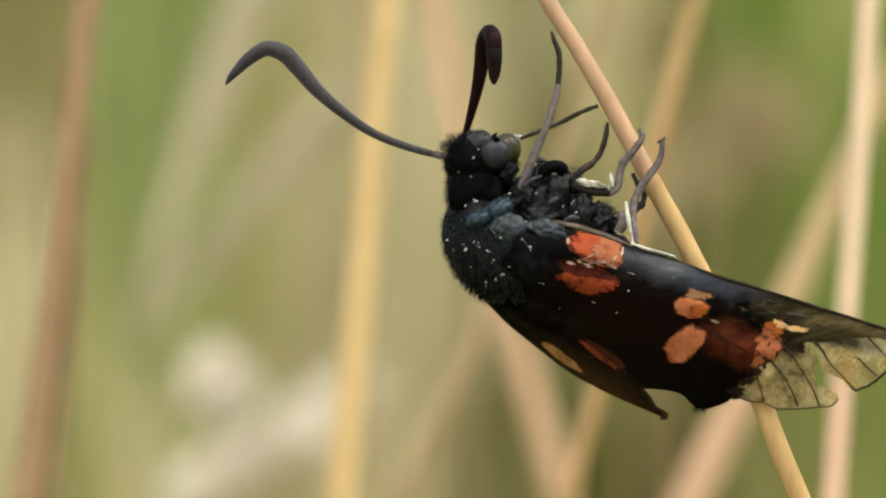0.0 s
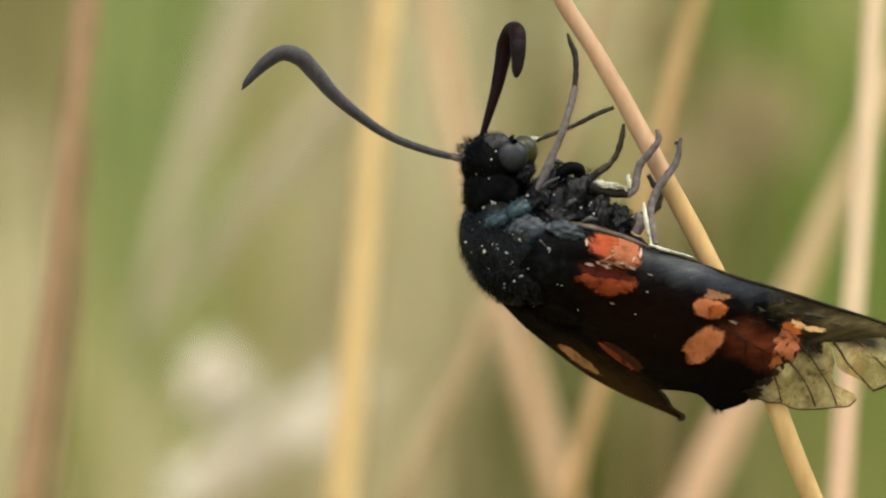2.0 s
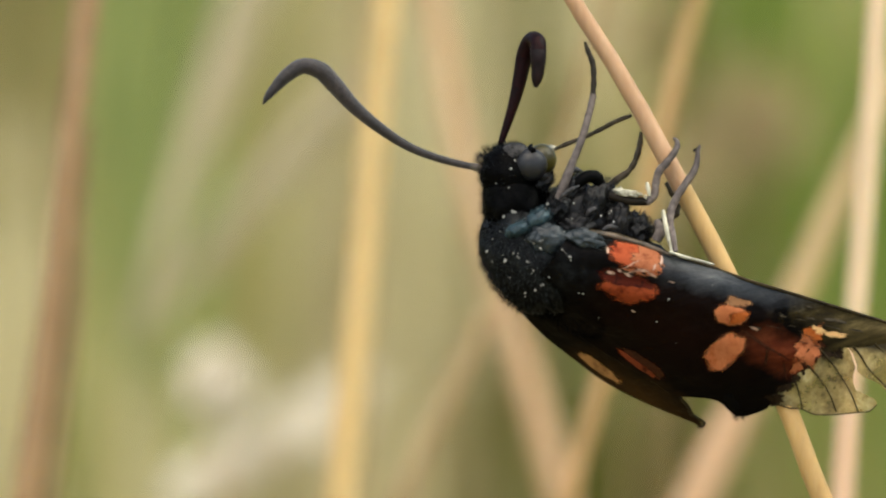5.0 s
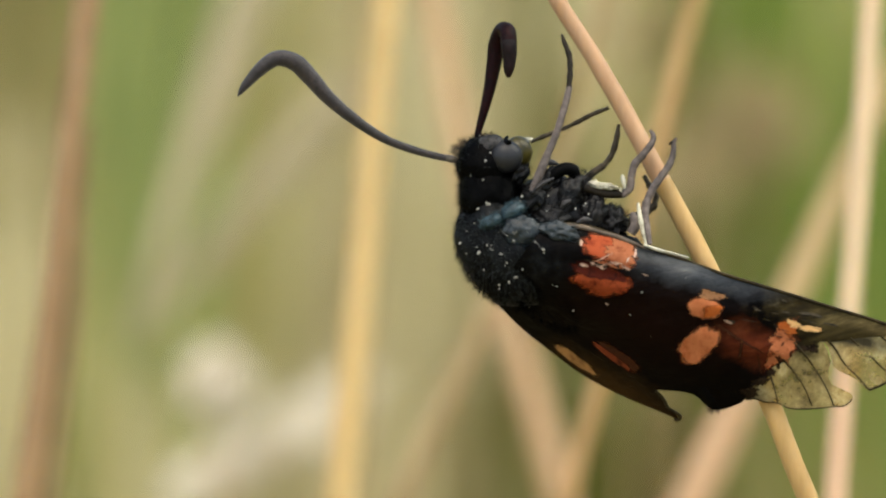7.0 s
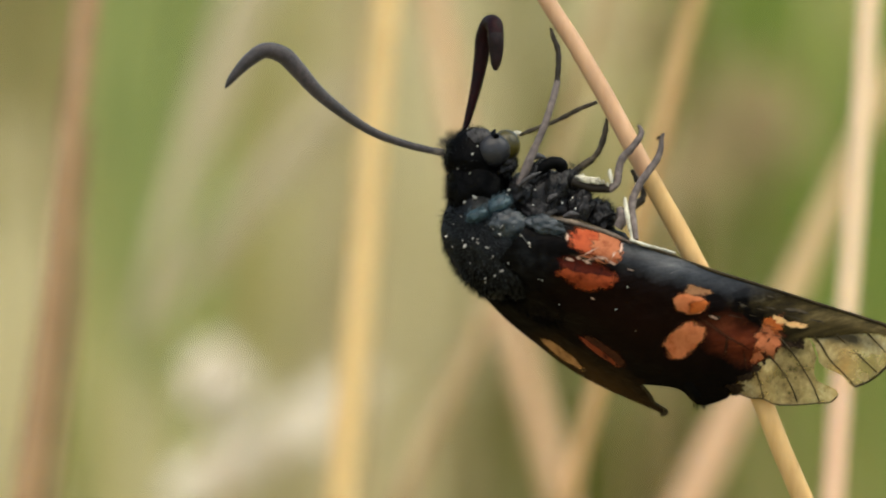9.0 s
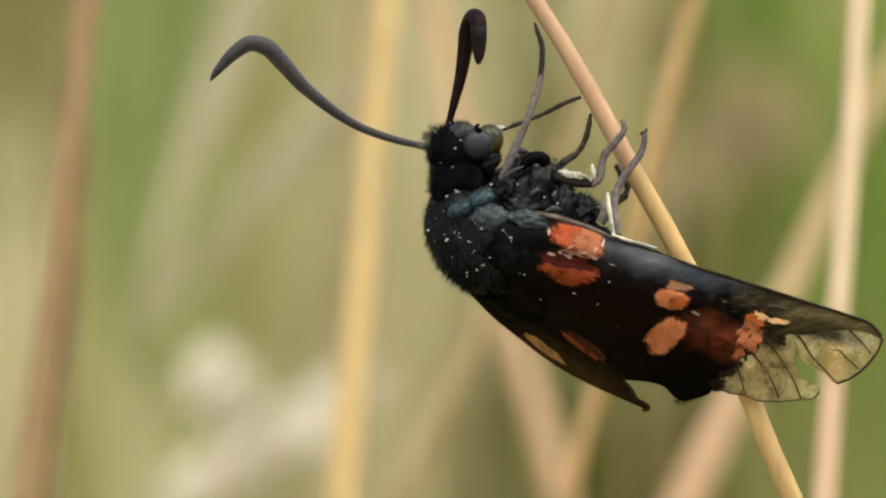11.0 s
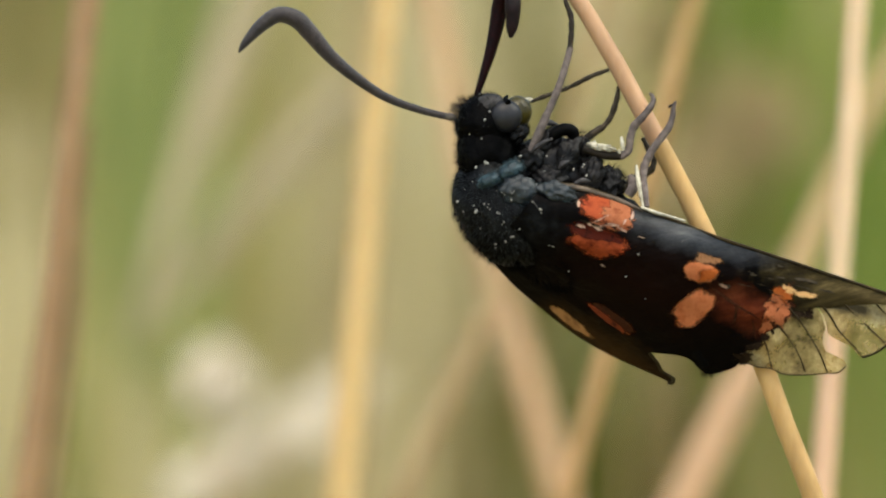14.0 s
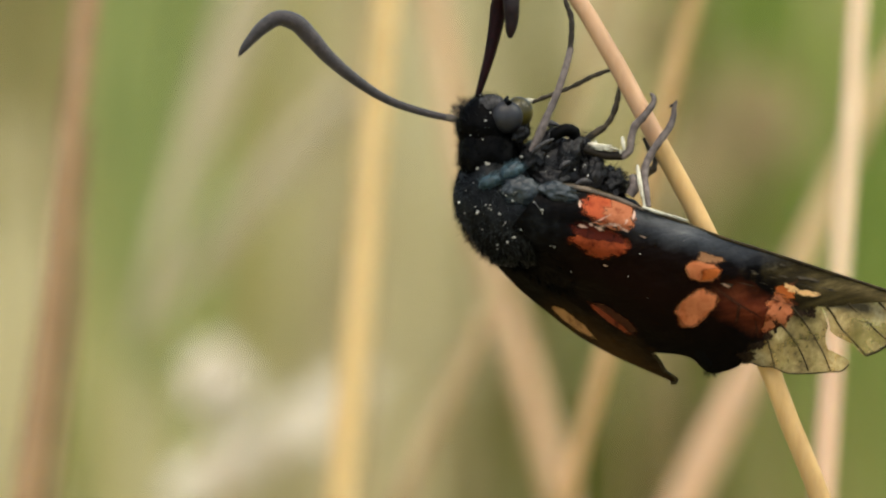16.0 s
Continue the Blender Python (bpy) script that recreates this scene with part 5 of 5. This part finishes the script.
# ---- the stem that carries the moth ----
support, sheath, joint = stalk(rooted([(0.0039, 0.1763, 0.3241, 0.00035), (0.0045, 0.1761, 0.3231, 0.00035), (0.0057, 0.1757, 0.3213, 0.00036), (0.0069, 0.1752, 0.3193, 0.00038), (0.0087, 0.1745, 0.3160, 0.00040), (0.0100, 0.1741, 0.3137, 0.00042), (0.0110, 0.1736, 0.3118, 0.00042),
                        (0.0136, 0.1725, 0.3063, 0.00042), (0.0143, 0.1721, 0.3045, 0.00043), (0.0153, 0.1716, 0.3022, 0.00044)]), STEM, "dry tan grass stem carrying the moth", "", (5, SHEATH))


# ---- what the wind moves ----
def swayed(rest, dx, dz, roll=0.0, yaw=0.0, pitch=0.0):
    """A pose moved by dx to the side and dz up, in millimetres square to the view, and turned in degrees: clockwise, about its height and about its width."""
    tilt = Matrix.Rotation(radians(-12), 4, "X")
    return tilt @ Matrix.Translation((dx * MM, 0, dz * MM)) @ tilt.inverted() @ rest @ Matrix.Rotation(radians(yaw), 4, "Z") @ Matrix.Rotation(radians(pitch), 4, "X") @ Matrix.Rotation(radians(roll), 4, "Y")


def hinged(at, roll, swing=0.0, axis=(0.312, 0, 0.95)):
    """A turn of a part about a point on its thing, in millimetres: clockwise by roll, then its far end away by swing, in degrees."""
    p = Vector(at) * MM
    return Matrix.Translation(p) @ Matrix.Rotation(radians(roll), 4, "Y") @ Matrix.Rotation(radians(swing), 4, Vector(axis)) @ Matrix.Translation(-p)


def motions():
    walk(moth, [(t, swayed(PLACE, *sway)) for t, *sway in (
        (0, 0.000, 0.000, 0.000, 0.00, 0.00),
        (0.5, 0.346, -0.075, -0.080, 1.33, 0.11),
        (1, 0.109, 0.052, 0.194, 0.66, 0.14),
        (1.5, 0.636, -0.058, -0.238, 2.30, -0.13),
        (2, 0.717, -0.073, -0.283, 1.45, -0.38),
        (2.5, 1.033, -0.189, -0.378, 2.19, -0.38),
        (3, 0.764, -0.182, -0.351, 1.88, -0.54),
        (3.5, 0.985, -0.244, -0.773, 2.36, -0.82),
        (4, 1.435, -0.424, -0.956, 3.45, -0.72),
        (4.2, 1.655, -0.435, -1.030, 3.80, -0.70),
        (6.5, 0.754, -0.205, -0.574, 0.47, -0.37),
        (7, 0.518, -0.101, -0.584, 0.56, -0.38),
        (7.5, 0.606, -0.090, -0.420, 0.96, -0.44),
        (8, 0.638, -0.038, -0.557, 1.99, -0.04),
        (8.5, 0.746, 0.008, -0.518, 0.64, -0.25),
        (9, -0.025, 0.151, -0.094, -0.34, -0.09),
        (11.5, -0.754, 0.380, 0.307, -1.22, -0.02),
        (12, -0.651, 0.383, 0.309, -1.11, -0.16),
        (12.3, -0.651, 0.383, 0.309, -1.11, -0.16),
        (12.4, -0.250, 1.110, 0.300, -0.70, -0.50),
        (12.5, -0.010, 1.725, 0.290, -0.40, -0.86),
        (13, 0.028, 1.572, 0.504, -0.82, -0.72),
        (13.5, 0.010, 1.607, 0.750, -0.38, 0.14),
        (14, 0.409, 1.541, 0.696, 0.68, -0.07),
        (14.5, 0.529, 1.481, 0.485, 0.60, -0.12),
        (15, 0.058, 1.649, 0.975, -0.76, -0.45),
        (15.5, 0.267, 1.598, 0.702, -0.40, -0.30),
        (16, 0.477, 1.524, 0.269, 0.38, -0.33),
    )])
    walk(support, [(t, swayed(Matrix.Translation(support.location.copy()), dx, dz)) for t, dx, dz in (
        (0, 0.000, -0.000),
        (0.5, 0.369, -0.110),
        (1, 0.080, 0.036),
        (1.5, 0.583, -0.074),
        (2, 0.671, -0.036),
        (2.5, 1.057, -0.255),
        (3, 0.767, -0.181),
        (3.5, 0.846, -0.219),
        (4, 1.390, -0.438),
        (4.2, 1.535, -0.510),
        (6.5, 0.668, -0.181),
        (7, 0.522, -0.145),
        (7.5, 0.522, -0.110),
        (8, 0.558, -0.074),
        (8.5, 0.668, -0.036),
        (9, -0.099, 0.145),
        (11.5, -0.700, 0.310),
        (12, -0.640, 0.329),
        (12.3, -0.640, 0.329),
        (12.4, -0.288, 1.043),
        (12.5, -0.025, 1.640),
        (13, 0.010, 1.495),
        (13.5, 0.010, 1.460),
        (14, 0.413, 1.421),
        (14.5, 0.484, 1.386),
        (15, 0.084, 1.531),
        (15.5, 0.268, 1.460),
        (16, 0.413, 1.421),
    )])
    walk(sheath, [(t, hinged(joint / MM, roll)) for t, roll in (
        (0, 0.0), (0.5, 0.2), (1, 0.0), (1.5, 0.5), (2, 0.5), (2.5, 0.8), (3, 0.6), (3.5, 0.7), (4, 1.0), (4.2, 1.1), (6.5, 0.6), (7, 0.5),
        (7.5, 0.5), (8, 0.5), (8.5, 0.5), (9, -0.5), (11.5, -0.8), (12, -0.6), (12.3, -0.6), (12.4, 0.3), (12.5, 1.2), (13, 1.2), (13.5, 1.2), (14, 1.4),
        (14.5, 1.2), (15, 1.0), (15.5, 0.8), (16, 0.4))])
    walk(antenna_near, [(t, hinged((-5.29, -0.40, 3.47), roll, swing)) for t, roll, swing in (
        (0, 0.000, 0.0),
        (0.5, -0.014, 3.6),
        (1, -0.467, 5.1),
        (1.5, -0.829, 4.4),
        (2, -0.734, 6.3),
        (2.5, -0.279, 6.8),
        (3, -0.700, 7.3),
        (3.5, -0.978, 7.3),
        (4, -1.296, 7.3),
        (4.2, -1.292, 8.1),
        (6.5, -1.813, 12.6),
        (7, -1.707, 12.8),
        (7.5, -1.583, 11.8),
        (8, -2.001, 11.8),
        (8.5, -2.073, 12.0),
        (9, -1.860, 12.8),
        (11.5, -1.800, 16.0),
        (12, -1.937, 15.1),
        (12.5, -3.429, 13.6),
        (13, -2.603, 15.3),
        (13.5, -2.702, 15.5),
        (14, -2.509, 14.2),
        (14.5, -2.691, 12.5),
        (15, -2.481, 14.9),
        (15.5, -2.534, 14.2),
        (16, -2.860, 14.0),
    )])
    walk(antenna_far, [(t, hinged((-4.24, 0.50, 4.06), roll, swing, (0.96, 0, -0.27))) for t, roll, swing in (
        (0, 0.000, 17.0),
        (0.5, 1.550, 12.0),
        (1, 0.837, 8.0),
        (1.5, 2.832, 4.0),
        (2, 2.585, 0.0),
        (2.5, 3.550, 0.0),
        (3, 2.559, 0.0),
        (3.5, 3.647, 0.0),
        (4, 4.329, 0.0),
        (4.2, 4.705, 0.0),
        (6.5, 1.406, 0.0),
        (7, 0.809, 0.0),
        (7.5, 2.088, 0.0),
        (8, 2.952, 0.0),
        (8.5, 1.602, 0.0),
        (9, -0.165, 0.0),
        (11.5, -0.747, 0.0),
        (12, 1.444, 0.0),
        (12.5, -0.534, 0.0),
        (13, 0.123, 0.0),
        (13.5, 0.781, 0.0),
        (14, 2.020, 0.0),
        (14.5, 2.218, 0.0),
        (15, 0.694, 0.0),
        (15.5, 0.192, 0.0),
        (16, 1.127, 0.0),
    )])
    sway = ((0, 0.0), (1, 0.15), (2, 0.3), (3, 0.3), (3.5, 0.45), (4.2, 0.6), (6.5, 0.05), (7.5, 0.2), (8.5, 0.22), (9, 0.0),
            (9.2, 0.0), (11.5, -0.55), (12.5, -0.62), (14, -0.55), (16, -0.5))
    for thing, share in ((light_stalk, 1.0), (broad_stalk, 0.6), (tan_stalk, 0.15)):
        rest = Matrix.Translation(thing.location.copy())
        walk(thing, [(t, swayed(rest, dx * share, 0)) for t, dx in sway])


motions()
